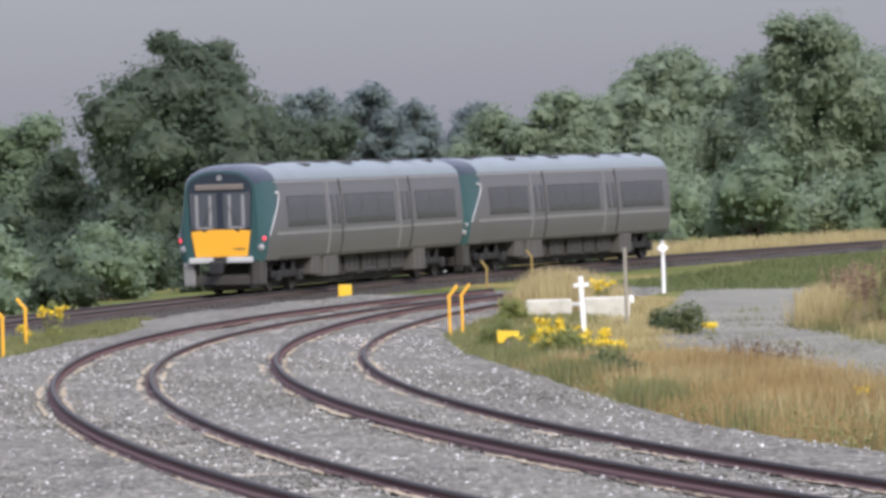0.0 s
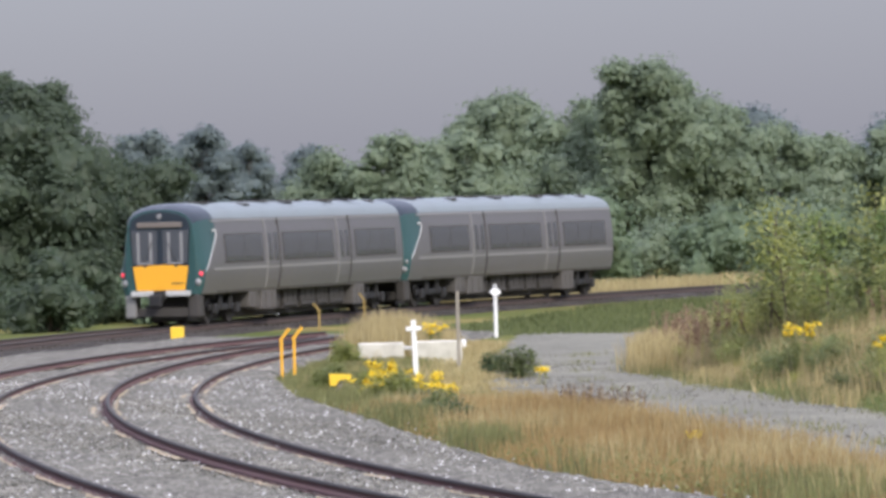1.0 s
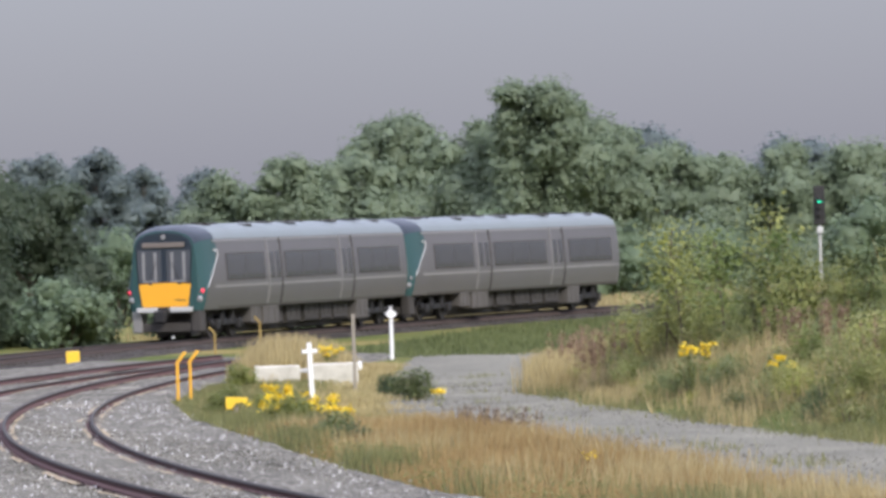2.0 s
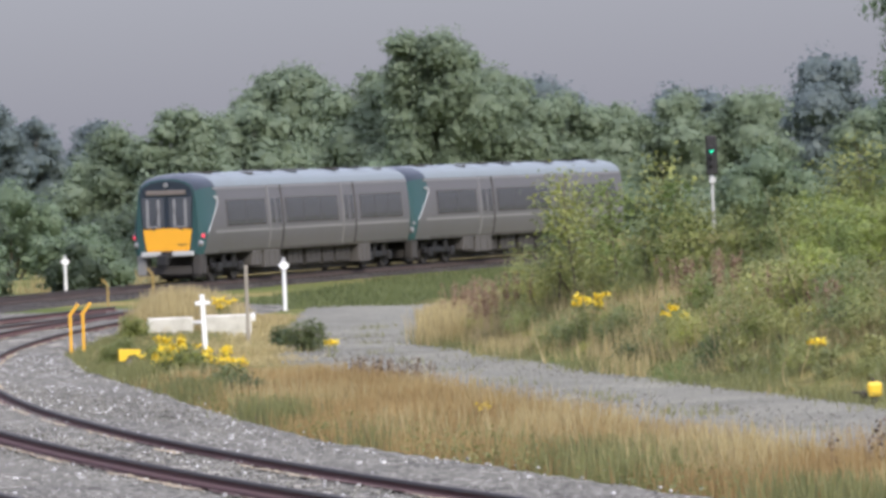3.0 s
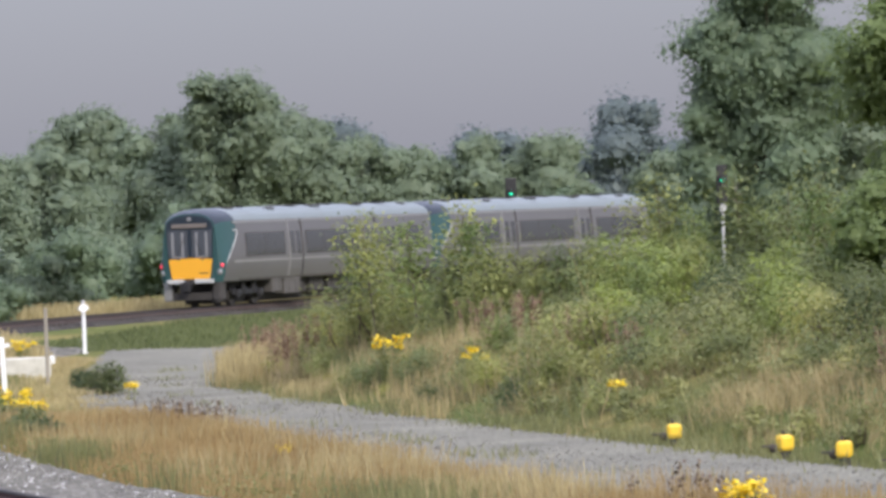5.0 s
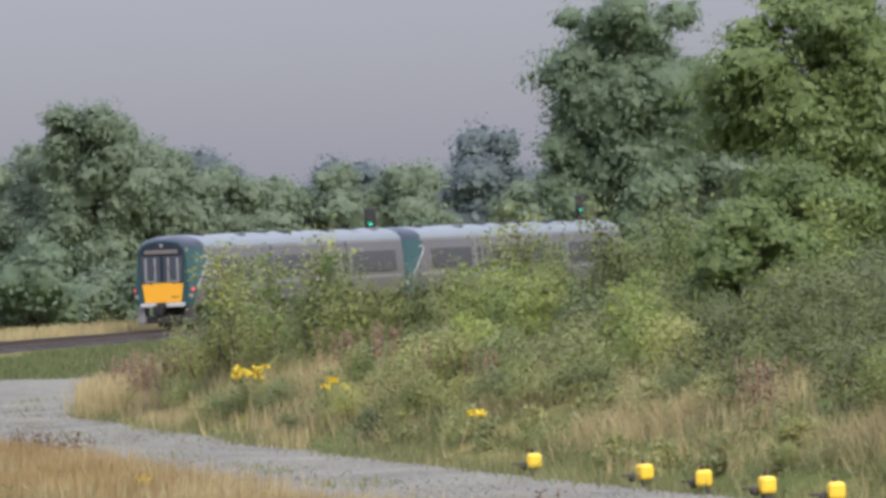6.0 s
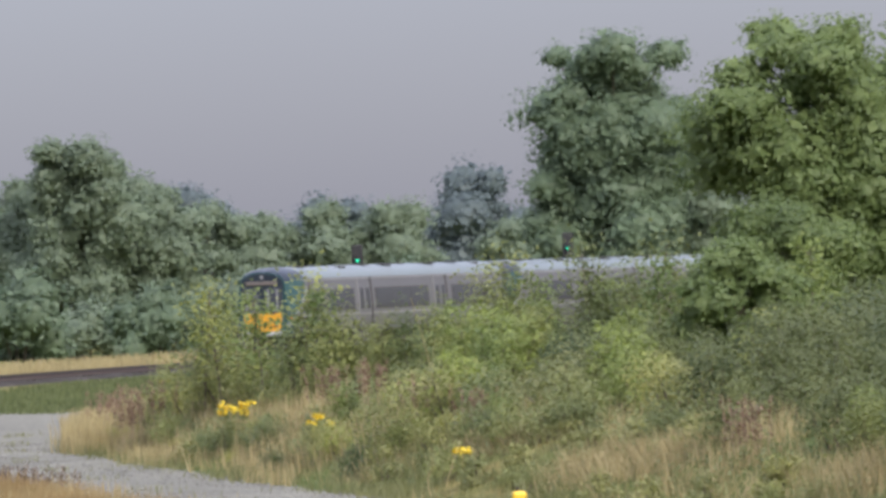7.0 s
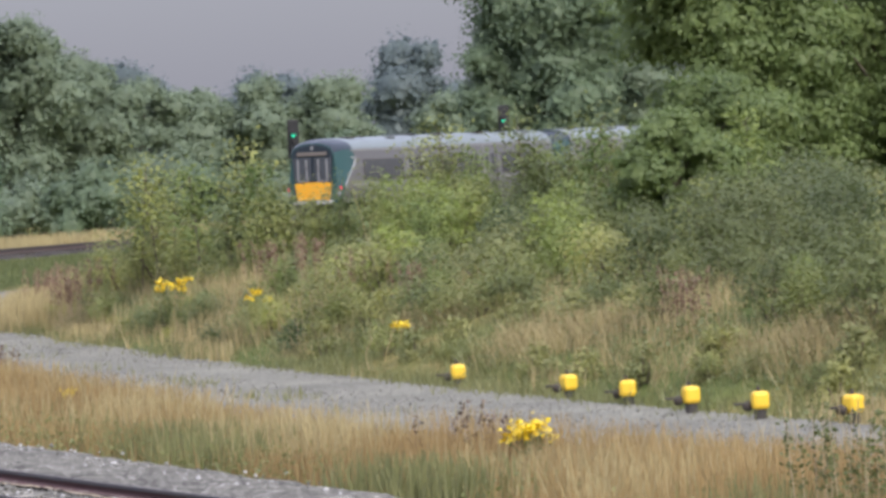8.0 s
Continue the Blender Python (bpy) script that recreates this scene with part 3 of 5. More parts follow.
        part("edge_strip", bm, M_PALE, cab, "pale strip along the teal edge")
        bm = bmesh.new()
        box(bm, (sx * (side_x(2.9) + 0.05), 1.15, 2.98), (0.12, 0.05, 0.08), 0.02)
        part("camera_pod", bm, M_PALE, car, "small pale camera pod")
    bm = bmesh.new()
    box(bm, (0, -0.18, 0.98), (0.34, 0.40, 0.28), 0.04)
    rod(bm, (0, -0.1, 0.82), (0, -0.62, 0.82), 0.13, 0.13, 12)
    box(bm, (0, -0.62, 0.80), (0.42, 0.22, 0.40), 0.05)
    part("coupler", bm, M_BLACK, cab, "black automatic coupler")
    bm = bmesh.new()
    box(bm, (0, 0.15, 0.42), (1.7, 0.12, 0.30), 0.03)
    part("snow_plough", bm, M_UNDER, cab, "grimy plough under the coupler")
    # windows, doors and bands along both sides
    for sx in (-1, 1):
        for ya, yb, n in ((2.3, 6.5, 2), (8.7, 14.6, 3), (17.2, 22.3, 3)):
            wfr = part("window_band", on_side(bmesh.new(), sx, ya, yb, 1.93, 2.86, 0.006, 5), M_UNDER, car, "dark window band")
            wd = (yb - ya - 0.12) / n
            for k in range(n):
                a = ya + 0.06 + k * wd
                part("pane", on_side(bmesh.new(), sx, a + 0.03, a + wd - 0.03, 1.97, 2.82, 0.014, 5), M_GLASS, wfr)
        for yd in (7.6, 15.9):
            door = part("door", on_side(bmesh.new(), sx, yd - 0.66, yd + 0.66, 1.05, 3.12, 0.012, 8), M_GREY, car, "grey sliding plug door pair")
            for e in (-1, 1):
                part("door_window", on_side(bmesh.new(), sx, yd + e * 0.33 - 0.2, yd + e * 0.33 + 0.2, 1.95, 2.85, 0.02, 5), M_GLASS, door)
                part("door_edge", on_side(bmesh.new(), sx, yd + e * 0.72 - 0.06, yd + e * 0.72 + 0.06, 1.05, 3.34, 0.03, 8), M_SILVER if e < 0 else M_UNDER, door, "door pillar strip")
        part("waist_band", on_side(bmesh.new(), sx, 1.1, CAR - 0.4, 1.70, 1.80, 0.008, 2), M_SILVER, car, "pale waist line")
        part("cantrail", on_side(bmesh.new(), sx, 1.2, CAR - 0.3, 3.26, 3.33, 0.02, 2), M_SILVER, car)
        part("sole_bar", on_side(bmesh.new(), sx, 1.7, CAR - 0.3, 1.0, 1.06, 0.010, 2), M_CASE, car)
    # under the floor
    rng = random.Random(4)
    y = 5.2
    while y < CAR - 5.6:
        ln = rng.uniform(0.9, 1.9)
        for sx in (-1, 1):
            bm = bmesh.new()
            dusty = rng.random() < 0.6
            hgt, wide = (rng.uniform(0.55, 0.75), 0.70) if dusty else (rng.uniform(0.35, 0.6), 0.45)
            box(bm, (sx * (0.58 + wide / 2), y + ln / 2, 1.0 - hgt / 2), (wide, ln - 0.12, hgt), 0.04)
            for k in range(2):
                box(bm, (sx * (0.59 + wide), y + ln * (0.3 + 0.4 * k), 1.0 - hgt / 2), (0.03, 0.09, hgt * 0.7))
            if not dusty:
                rod(bm, (sx * 0.9, y + 0.1, 0.45), (sx * 0.9, y + ln - 0.1, 0.45), 0.14, 0.14, 10)
            part("equipment_case", bm, M_CASE if dusty else M_UNDER, car, "dusty grey underfloor case" if dusty else "dark underfloor gear")
        y += ln + rng.uniform(0.05, 0.35)
    for yb in (3.2, CAR - 3.2):
        bm = bmesh.new()
        for sx in (-1, 1):
            box(bm, (sx * 1.02, yb, 0.52), (0.14, 3.2, 0.22), 0.04)
            for e in (-1, 1):
                box(bm, (sx * 1.08, yb + e * 1.15, 0.46), (0.22, 0.34, 0.34), 0.05)
                rod(bm, (sx * 1.06, yb + e * 0.55, 0.45), (sx * 1.06, yb + e * 0.55, 0.92), 0.10)
        box(bm, (0, yb, 0.6), (1.9, 0.6, 0.3), 0.05)
        bogie = part("bogie", bm, M_BLACK, car, "black grimy bogie")
        for e in (-1, 1):
            for sx in (-1, 1):
                bm = bmesh.new()
                rod(bm, (sx * 0.74, yb + e * 1.15, 0.42), (sx * 0.87, yb + e * 1.15, 0.42), 0.42, 0.41, 28)
                rod(bm, (sx * 0.70, yb + e * 1.15, 0.42), (sx * 0.74, yb + e * 1.15, 0.42), 0.45, 0.44, 28)
                part("wheel", bm, M_UNDER, bogie)
    # roof gear
    for k, (yv, xv, sxy) in enumerate(((2.6, 0.45, (0.5, 0.9)), (4.4, -0.2, (1.2, 0.35)), (6.4, 0.75, (0.35, 0.7)), (9.3, 0.1, (1.3, 0.5)), (11.4, 0.65, (0.4, 1.0)), (13.8, -0.1, (1.2, 0.4)), (16.2, 0.5, (0.7, 0.9)), (19.0, 0.2, (1.3, 0.5)), (21.3, 0.7, (0.35, 0.6)))):
        bm = bmesh.new()
        zr = float(np.interp(abs(xv), [0, 0.25, 0.55, 0.85, 1.08], [3.88, 3.875, 3.845, 3.77, 3.66]))
        box(bm, (xv, yv, zr + 0.01), (sxy[0], sxy[1] * 0.8, 0.05), 0.015, Matrix.Rotation(math.atan2(3.88 - zr, 1.2) * 1.3 * (1 if xv > 0 else -1), 4, "Y"))
        for q in range(3):
            box(bm, (xv, yv - sxy[1] * 0.3 + q * sxy[1] * 0.3, zr + 0.035), (sxy[0] * 0.8, 0.03, 0.015))
        part("roof_vent", bm, M_BLACK if k % 3 == 1 else M_UNDER, car, "dark roof vent")
    for yr in np.arange(3.4, CAR - 0.5, 3.9):
        rib = loft([(yr - 0.05, 1.002, -0.006), (yr, 1.006, -0.014), (yr + 0.05, 1.002, -0.006)], TOP, 0)
        part_mesh("roof_rib", rib, M_ROOF, car)
    return car


tail_car = railcar()
lead_car = copy_thing(tail_car, Matrix())
tagged(lead_car, "grey diesel railcar with teal cab end, coupled ahead of another")
for ob in lead_car.children_recursive:
    if ob.name.startswith("tail_lamp"):
        ob.data = ob.data.copy()
        ob.data.materials[0] = M_LAMPGREY
        tagged(ob, "unlit tail lamp")


def car_pose(s_tail):
    """The car whose tail end is at s_tail: it sits on its two bogies."""
    a, b = main_line(s_tail + 3.2), main_line(s_tail + CAR - 3.2)
    h = math.atan2(b[0] - a[0], b[1] - a[1])
    mx, my = (a[0] + b[0]) / 2, (a[1] + b[1]) / 2
    return pose(mx - CAR / 2 * math.sin(h), my - CAR / 2 * math.cos(h), float(climb(s_tail + 3.2)) - 3.2 * 0.0042, math.degrees(0.0042), 0, -math.degrees(h))


SPEED = 12.46


# ---- trees ----
def cloud(blobs, n, rng, shell_bias=0.22):
    """Points in a cluster of ellipsoids, denser towards their skins, with the way out of each."""
    vol = np.array([b[3] * b[4] * b[5] for b in blobs]) ** (2 / 3)
    k = rng.choice(len(blobs), n, p=vol / vol.sum())
    d = unit(rng.normal(size=(n, 3)))
    lump = 1 + 0.16 * np.sin(d[:, 0] * 7 + k) * np.sin(d[:, 1] * 6 + 2 * k) + 0.12 * np.sin(d[:, 2] * 9 + 3 * k)
    r = rng.uniform(0, 1, n) ** shell_bias * lump
    stray = rng.uniform(0, 1, n) < 0.06
    r = np.where(stray, r * rng.uniform(1.0, 1.13, n), r)
    B = np.array(blobs)[k]
    return B[:, :3] + d * B[:, 3:6] * r[:, None], d


def heap(blobs, n, leaf, rng, floor_z, fill=3.0):
    """Outer leaves and, behind them, larger sprays that fill the crown: places, ways out and sizes."""
    P, d = cloud(blobs, n, rng)
    m = n // 9
    Q, e = cloud([(*b[:3], b[3] * 0.72, b[4] * 0.72, b[5] * 0.72) for b in blobs], m, rng, 0.15)
    P, d = np.concatenate([P, Q]), np.concatenate([d, e])
    size = np.concatenate([np.full(n, leaf * 1.05), np.full(m, leaf * fill)])[:, None]
    k = P[:, 2] > floor_z
    return P[k], d[k], size[k]


def core_mesh(blobs, k, rng, seg=12, ring=8):
    """Lumpy closed masses of foliage that fill the middle of a crown."""
    a, b = np.meshgrid(np.linspace(0, np.pi, ring), np.linspace(0, 2 * np.pi, seg), indexing="ij")
    D = np.stack([np.sin(a) * np.cos(b), np.sin(a) * np.sin(b), np.cos(a)], 2).reshape(-1, 3)
    V, F = [], []
    for n, q in enumerate(blobs):
        r = k * (1 + 0.16 * np.sin(D[:, 0] * 7 + n) * np.sin(D[:, 1] * 6 + 2 * n) + 0.12 * np.sin(D[:, 2] * 9 + 3 * n))
        V.append(np.array(q[:3]) + D * np.array(q[3:6]) * r[:, None])
        F.append(grid_faces(ring, seg) + n * ring * seg)
    return smooth(mesh_np("inner_crown", np.concatenate(V), np.concatenate(F)))


def limbs(bm, blobs, top, girth, fork, rng):
    rod(bm, (0, 0, -0.3), (rng.uniform(-0.1, 0.1), rng.uniform(-0.1, 0.1), fork), girth, girth * 0.75, 10)
    rod(bm, (0, 0, fork), (rng.uniform(-0.3, 0.3), rng.uniform(-0.3, 0.3), top * 0.85), girth * 0.75, girth * 0.15, 8)
    for b in blobs:
        z0 = min(max(fork * 0.8, b[2] * rng.uniform(0.45, 0.7)), b[2])
        rod(bm, (0, 0, z0), b[:3], girth * 0.35, girth * 0.08, 6)
    return bm


def tree(name, x, y, top, width, seed, mat, leaf, n, label, low=0.12, count=16, shape="round", girth=None, category="tree", group=""):
    """A tree: tapered trunk, limbs and a crown of many leaves in uneven lumps."""
    rng = np.random.default_rng(seed)
    z0 = float(land(x, y))
    t = tagged(empty(name, pose(x, y, z0)), label, category, group)
    h = top - z0
    blobs = []
    for k in range(count):
        u = (k + rng.uniform(0.1, 0.9)) / count
        z = h * (low + (0.93 - low) * u)
        if shape == "round":
            env = math.sqrt(max(0.05, 1 - (2 * u - 0.85) ** 2 / 1.6))
        elif shape == "cone":
            env = 1.0 - 0.62 * u
        else:
            env = 0.75 + 0.25 * math.sin(3.1 * u)
        a = k * 2.4 + rng.uniform(-0.5, 0.5)
        rad = width / 2 * env * rng.uniform(0.25, 0.78)
        s = width * rng.uniform(0.17, 0.29) * (1.0 if u < 0.75 else 0.75)
        if y > 225:
            s *= 0.92 if count > 30 else 1.05
        flat = rng.uniform(0.42, 0.65) if shape == "layered" else rng.uniform(0.6, 0.9)
        blobs.append((rad * math.cos(a), rad * math.sin(a) * 0.8, min(z, h - s * 0.7), s, s, s * flat))
    if y > 225:
        n, leaf = n * 1.2, leaf * 0.84
    P, d, SZ = heap(blobs, int(n * 1.2), leaf * 0.9, rng, 0.05, 3.6)
    part("trunk", limbs(bmesh.new(), blobs, h, girth or width * 0.035, h * 0.25, rng), M_BARK, t)
    tagged(part_mesh("crown", leaf_mesh("crown", P, SZ, rng, 0.4, 0.6, d, 0.40), mat, t), kind="stuff")
    tagged(part_mesh("inner_crown", core_mesh(blobs, 0.60 if y > 225 else 0.5, rng), mat, t), kind="stuff")
    return t


# blue and grey tones of the far trees are haze in their leaf colour
DK = "dark green broadleaf tree behind the running line"
HZ = "hazy blue-green tree in the distance"
SK = "dark tree on the skyline, blue haze in its leaf colour"
HG = "grey-green tree in a far hedge"
MH = "mid-height tree in a hedge line"
for x, y, top, width, seed, mat, leaf, n, label, low, count, shape in (
        (-10.0, 234, 8.3, 9.8, 11, M_DARKTREE, 0.22, 22000, "tall dark green broadleaf tree behind the railway", 0.05, 26, "round"),
        (-9.3, 235, 9.8, 5.0, 10, M_DARKTREE, 0.22, 11000, "tall dark green broadleaf tree behind the railway", 0.35, 18, "column"),
        (-5.4, 240, 6.2, 6.5, 12, M_DARKTREE, 0.22, 12000, DK, 0.03, 14, "round"),
        (-13.2, 240, 5.6, 5.5, 13, M_DARKTREE, 0.22, 10000, DK, 0.03, 14, "round"),
        (-16.6, 246, 6.7, 6.2, 14, M_TREE, 0.22, 12000, "mid-green rounded tree beside a darker one", 0.03, 14, "round"),
        (-20.8, 240, 5.8, 6.0, 15, M_TREE, 0.22, 10000, "mid-green rounded tree beside a darker one", 0.03, 14, "round"),
        (-8.4, 420, 10.4, 6.8, 16, M_HAZETREE, 0.34, 9000, HZ, 0.05, 24, "round"),
        (-4.6, 428, 10.9, 6.8, 17, M_HAZETREE, 0.34, 9000, HZ, 0.05, 24, "round"),
        (-2.6, 700, 13.8, 9.0, 18, M_HAZETREE, 0.5, 6000, "far tree on the skyline, blue haze in its leaf colour", 0.05, 24, "round"),
        (4.0, 705, 13.0, 9.0, 19, M_HAZETREE, 0.5, 6000, "far tree on the skyline, blue haze in its leaf colour", 0.05, 24, "round"),
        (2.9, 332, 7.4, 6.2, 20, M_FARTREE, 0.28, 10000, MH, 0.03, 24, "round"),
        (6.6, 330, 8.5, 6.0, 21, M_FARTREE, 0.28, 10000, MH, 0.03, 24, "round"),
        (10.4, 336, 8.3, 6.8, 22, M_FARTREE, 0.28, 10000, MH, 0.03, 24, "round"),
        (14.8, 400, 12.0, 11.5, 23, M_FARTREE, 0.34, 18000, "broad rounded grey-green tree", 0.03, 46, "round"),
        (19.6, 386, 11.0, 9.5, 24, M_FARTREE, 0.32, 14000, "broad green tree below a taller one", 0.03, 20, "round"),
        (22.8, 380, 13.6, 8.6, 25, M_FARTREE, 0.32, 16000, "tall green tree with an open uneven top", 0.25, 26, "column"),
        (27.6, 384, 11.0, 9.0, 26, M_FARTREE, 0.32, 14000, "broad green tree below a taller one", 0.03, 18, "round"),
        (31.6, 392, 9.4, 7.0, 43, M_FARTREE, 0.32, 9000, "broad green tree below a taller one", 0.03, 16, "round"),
        (40.5, 520, 13.0, 11.5, 27, M_HAZETREE, 0.42, 9000, SK, 0.03, 26, "round"),
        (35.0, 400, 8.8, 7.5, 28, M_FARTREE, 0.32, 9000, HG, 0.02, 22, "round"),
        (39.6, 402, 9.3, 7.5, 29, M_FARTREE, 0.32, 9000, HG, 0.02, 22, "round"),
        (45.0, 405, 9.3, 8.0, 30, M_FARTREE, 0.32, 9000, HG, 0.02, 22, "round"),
        (53.0, 520, 11.6, 13.0, 31, M_HAZETREE, 0.42, 9000, SK, 0.03, 26, "round"),
        (62.5, 500, 13.6, 11.0, 32, M_HAZETREE, 0.42, 9000, SK, 0.03, 28, "round"),
        (71.0, 500, 12.0, 11.0, 33, M_HAZETREE, 0.42, 8000, SK, 0.03, 26, "round"),
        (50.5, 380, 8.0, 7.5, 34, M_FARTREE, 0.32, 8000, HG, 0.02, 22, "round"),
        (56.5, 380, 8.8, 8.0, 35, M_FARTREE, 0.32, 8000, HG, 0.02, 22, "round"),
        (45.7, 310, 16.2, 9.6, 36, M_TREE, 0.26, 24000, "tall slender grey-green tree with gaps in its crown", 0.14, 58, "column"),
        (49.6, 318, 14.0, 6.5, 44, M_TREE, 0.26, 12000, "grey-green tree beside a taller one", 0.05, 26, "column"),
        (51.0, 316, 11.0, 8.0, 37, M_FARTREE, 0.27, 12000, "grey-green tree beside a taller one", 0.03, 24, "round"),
        (23.4, 130, 8.8, 5.4, 38, M_BRIGHT, 0.11, 32000, "bright green tree with layered boughs on the bank", 0.16, 36, "layered"),
        (27.2, 132, 9.0, 5.8, 39, M_BRIGHT, 0.11, 28000, "bright green tree with layered boughs on the bank", 0.10, 36, "layered"),
        (20.9, 120, 4.6, 3.6, 40, M_BRIGHT, 0.09, 16000, "young bright green tree on the weedy bank", 0.08, 20, "round"),
        (17.6, 106, 3.7, 2.4, 41, M_BRIGHT, 0.10, 7000, "yellowish-green sapling on the bank", 0.10, 14, "round"),
        (30.5, 140, 8.0, 6.0, 42, M_TREE, 0.16, 16000, "green tree filling the edge of the bank", 0.03, 22, "round")):
    tree("tree", x, y, top, width, seed, mat, leaf, n, label, low, count, shape)


def hedge_bush(kind_name, seed, w, h, leaf, n, mat, label, category, flat=0.8):
    """One shrub: short stems and a heap of leaves."""
    rng = np.random.default_rng(seed)
    b = tagged(empty(kind_name), label, category)
    blobs = []
    for k in range(9):
        a = k * 2.4
        r = w * 0.36 * math.sqrt(k / 9)
        s = w * rng.uniform(0.17, 0.27)
        blobs.append((r * math.cos(a), r * math.sin(a), h * rng.uniform(0.25, 0.78) * (1 - 0.35 * k / 9), s, s, h * rng.uniform(0.22, 0.32)))
    P, d, SZ = heap(blobs, n, leaf, rng, 0.0, 2.0)
    bm = bmesh.new()
    for q in blobs:
        rod(bm, (q[0] * 0.15, q[1] * 0.15, -0.15), q[:3], max(0.012, w * 0.012), 0.006, 5)
    tagged(part("stem_tangle", bm, M_BARK, b), kind="stuff")
    tagged(part_mesh("foliage", leaf_mesh("foliage", P, SZ, rng, 0.6, 0.5, d * 0.8, 0.6), mat, b), kind="stuff")
    if w > 3.5:
        tagged(part_mesh("inner_foliage", core_mesh(blobs, 0.62, rng), mat, b), kind="stuff")
    return b


def put(proto, spots, group, first=True):
    """Sets the first shrub at the first spot and copies of it at the others: (x, y, turn, scale)."""
    for k, (x, y, a, s) in enumerate(spots):
        m = pose(x, y, float(land(x, y)) - 0.03, 0, 0, a) @ Matrix.Diagonal((s, s, s, 1))
        if k == 0:
            proto.matrix_basis = m
        else:
            c = copy_thing(proto, pose(x, y, float(land(x, y)) - 0.03, 0, 0, a))
            c.scale = (s, s, s)
        tagged(proto, group=group)


rr = random.Random(21)
# far hedge behind the running line
ha = hedge_bush("hedge_shrub", 61, 6.0, 5.2, 0.30, 2300, M_TREE, "tall green hedge shrub behind the railway", "shrub")
put(ha, [(x + rr.uniform(-1, 1), 300 + abs(x - 15) * 0.4 + rr.uniform(-6, 10), rr.uniform(0, 360), rr.uniform(0.75, 1.1)) for x in range(-26, 66, 6)], "hedge behind the railway")
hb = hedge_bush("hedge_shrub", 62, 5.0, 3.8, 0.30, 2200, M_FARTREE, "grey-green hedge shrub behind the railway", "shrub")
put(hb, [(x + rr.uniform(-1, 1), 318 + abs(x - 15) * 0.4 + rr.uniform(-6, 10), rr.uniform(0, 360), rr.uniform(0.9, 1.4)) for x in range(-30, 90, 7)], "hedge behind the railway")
hc = hedge_bush("hedge_shrub", 63, 4.2, 3.2, 0.26, 1700, M_DARKTREE, "low dark green shrub beside the running line", "shrub")
row = []
for k, s in enumerate(range(-96, 66, 4)):
    x, y, h = main_line(s)
    o = (7.6 if 0 < s < 44 else 5.0) + 1.4 * (k % 3) + (2.5 if s > 40 else 0)
    row.append((x - o * math.cos(h), y + o * math.sin(h), 67 * k % 360, 0.62 + 0.13 * (k * 7 % 4)))
hd = hedge_bush("hedge_shrub", 64, 4.0, 3.0, 0.26, 1700, M_TREE, "mid-green shrub beside the running line", "shrub")
put(hd, row[1::2], "shrubs by the running line")
put(hc, row[::2] + [(-11.5, 222, 20, 1.1), (-15.2, 216, 80, 1.1), (-7.5, 234, 200, 1.0), (1.6, 272, 70, 0.95), (3.7, 278, 10, 1.0), (5.8, 280, 40, 1.0), (3.0, 286, 40, 1.05), (5.6, 287, 140, 1.0), (8.6, 280, 120, 0.95), (5.0, 286, 75, 1.1), (6.2, 288, 15, 1.0)], "shrubs by the running line")

# distant woods that close the horizon, blue haze put into their leaf colour
rng = np.random.default_rng(70)
wx = rng.uniform(-420, 640, 26000)
wtop = 7.5 + 2.2 * np.sin(wx * 0.05) + 1.5 * np.sin(wx * 0.13 + 1)
wy = 880 + rng.uniform(0, 30, len(wx)) + 0.0004 * wx ** 2
wz = BASE + wtop * rng.uniform(0, 1, len(wx)) ** 0.7
tagged(part_mesh("distant_wood", leaf_mesh("distant_wood", np.stack([wx, wy, wz], 1), 1.6, rng, 0.3, 0.7), M_HAZETREE), "hazy belt of distant woodland", "woodland", kind="stuff")

# ---- shrubs and weeds on the bank ----
B1 = hedge_bush("bush", 71, 1.9, 1.5, 0.073, 1300, M_BUSH, "green leafy bush on the weedy bank", "bush")
B2 = hedge_bush("bush", 72, 1.5, 1.9, 0.078, 1400, M_YOUNG, "bright yellow-green bush on the weedy bank", "bush")
B3 = hedge_bush("bush", 73, 2.4, 1.4, 0.070, 1300, M_WEED, "tangled olive bramble on the weedy bank", "bush")
B4 = hedge_bush("bush", 74, 1.3, 2.4, 0.075, 1300, M_BUSH, "tall straggly sapling on the weedy bank", "bush")


def sapling(seed, h, leaf, boughs, mat, label):
    """A thin leaning stem with uneven side twigs, each ending in a loose spray of leaves."""
    rng = np.random.default_rng(seed)
    t = tagged(empty("sapling"), label, "sapling")
    bm = bmesh.new()
    lean = rng.normal(0, 0.10, 2)
    rod(bm, (0, 0, -0.1), (lean[0] * h, lean[1] * h, h * 0.96), 0.022, 0.006, 6)
    P = []
    for k in range(boughs):
        f = 0.30 + 0.68 * (k + rng.uniform(0, 0.8)) / boughs
        a, ln = k * 2.4 + rng.uniform(-0.6, 0.6), h * rng.uniform(0.10, 0.30) * (1.25 - 0.8 * f)
        p = Vector((lean[0] * h * f, lean[1] * h * f, h * f))
        q = p + Vector((ln * math.cos(a), ln * math.sin(a), ln * rng.uniform(0.2, 0.8)))
        rod(bm, p, q, 0.010, 0.004, 5)
        m = int(rng.uniform(22, 60))
        w = rng.uniform(0.10, 0.24)
        u = rng.uniform(0.35, 1.1, (m, 1))
        P.append(np.array(p) * (1 - u) + np.array(q) * u + rng.normal(0, 1, (m, 3)) * (w, w, w * 0.7))
    tagged(part("stem_tangle", bm, M_BARK, t), kind="stuff")
    tagged(part_mesh("foliage", leaf_mesh("foliage", np.concatenate(P), leaf, rng, 0.6, 0.55), mat, t), kind="stuff")
    return t


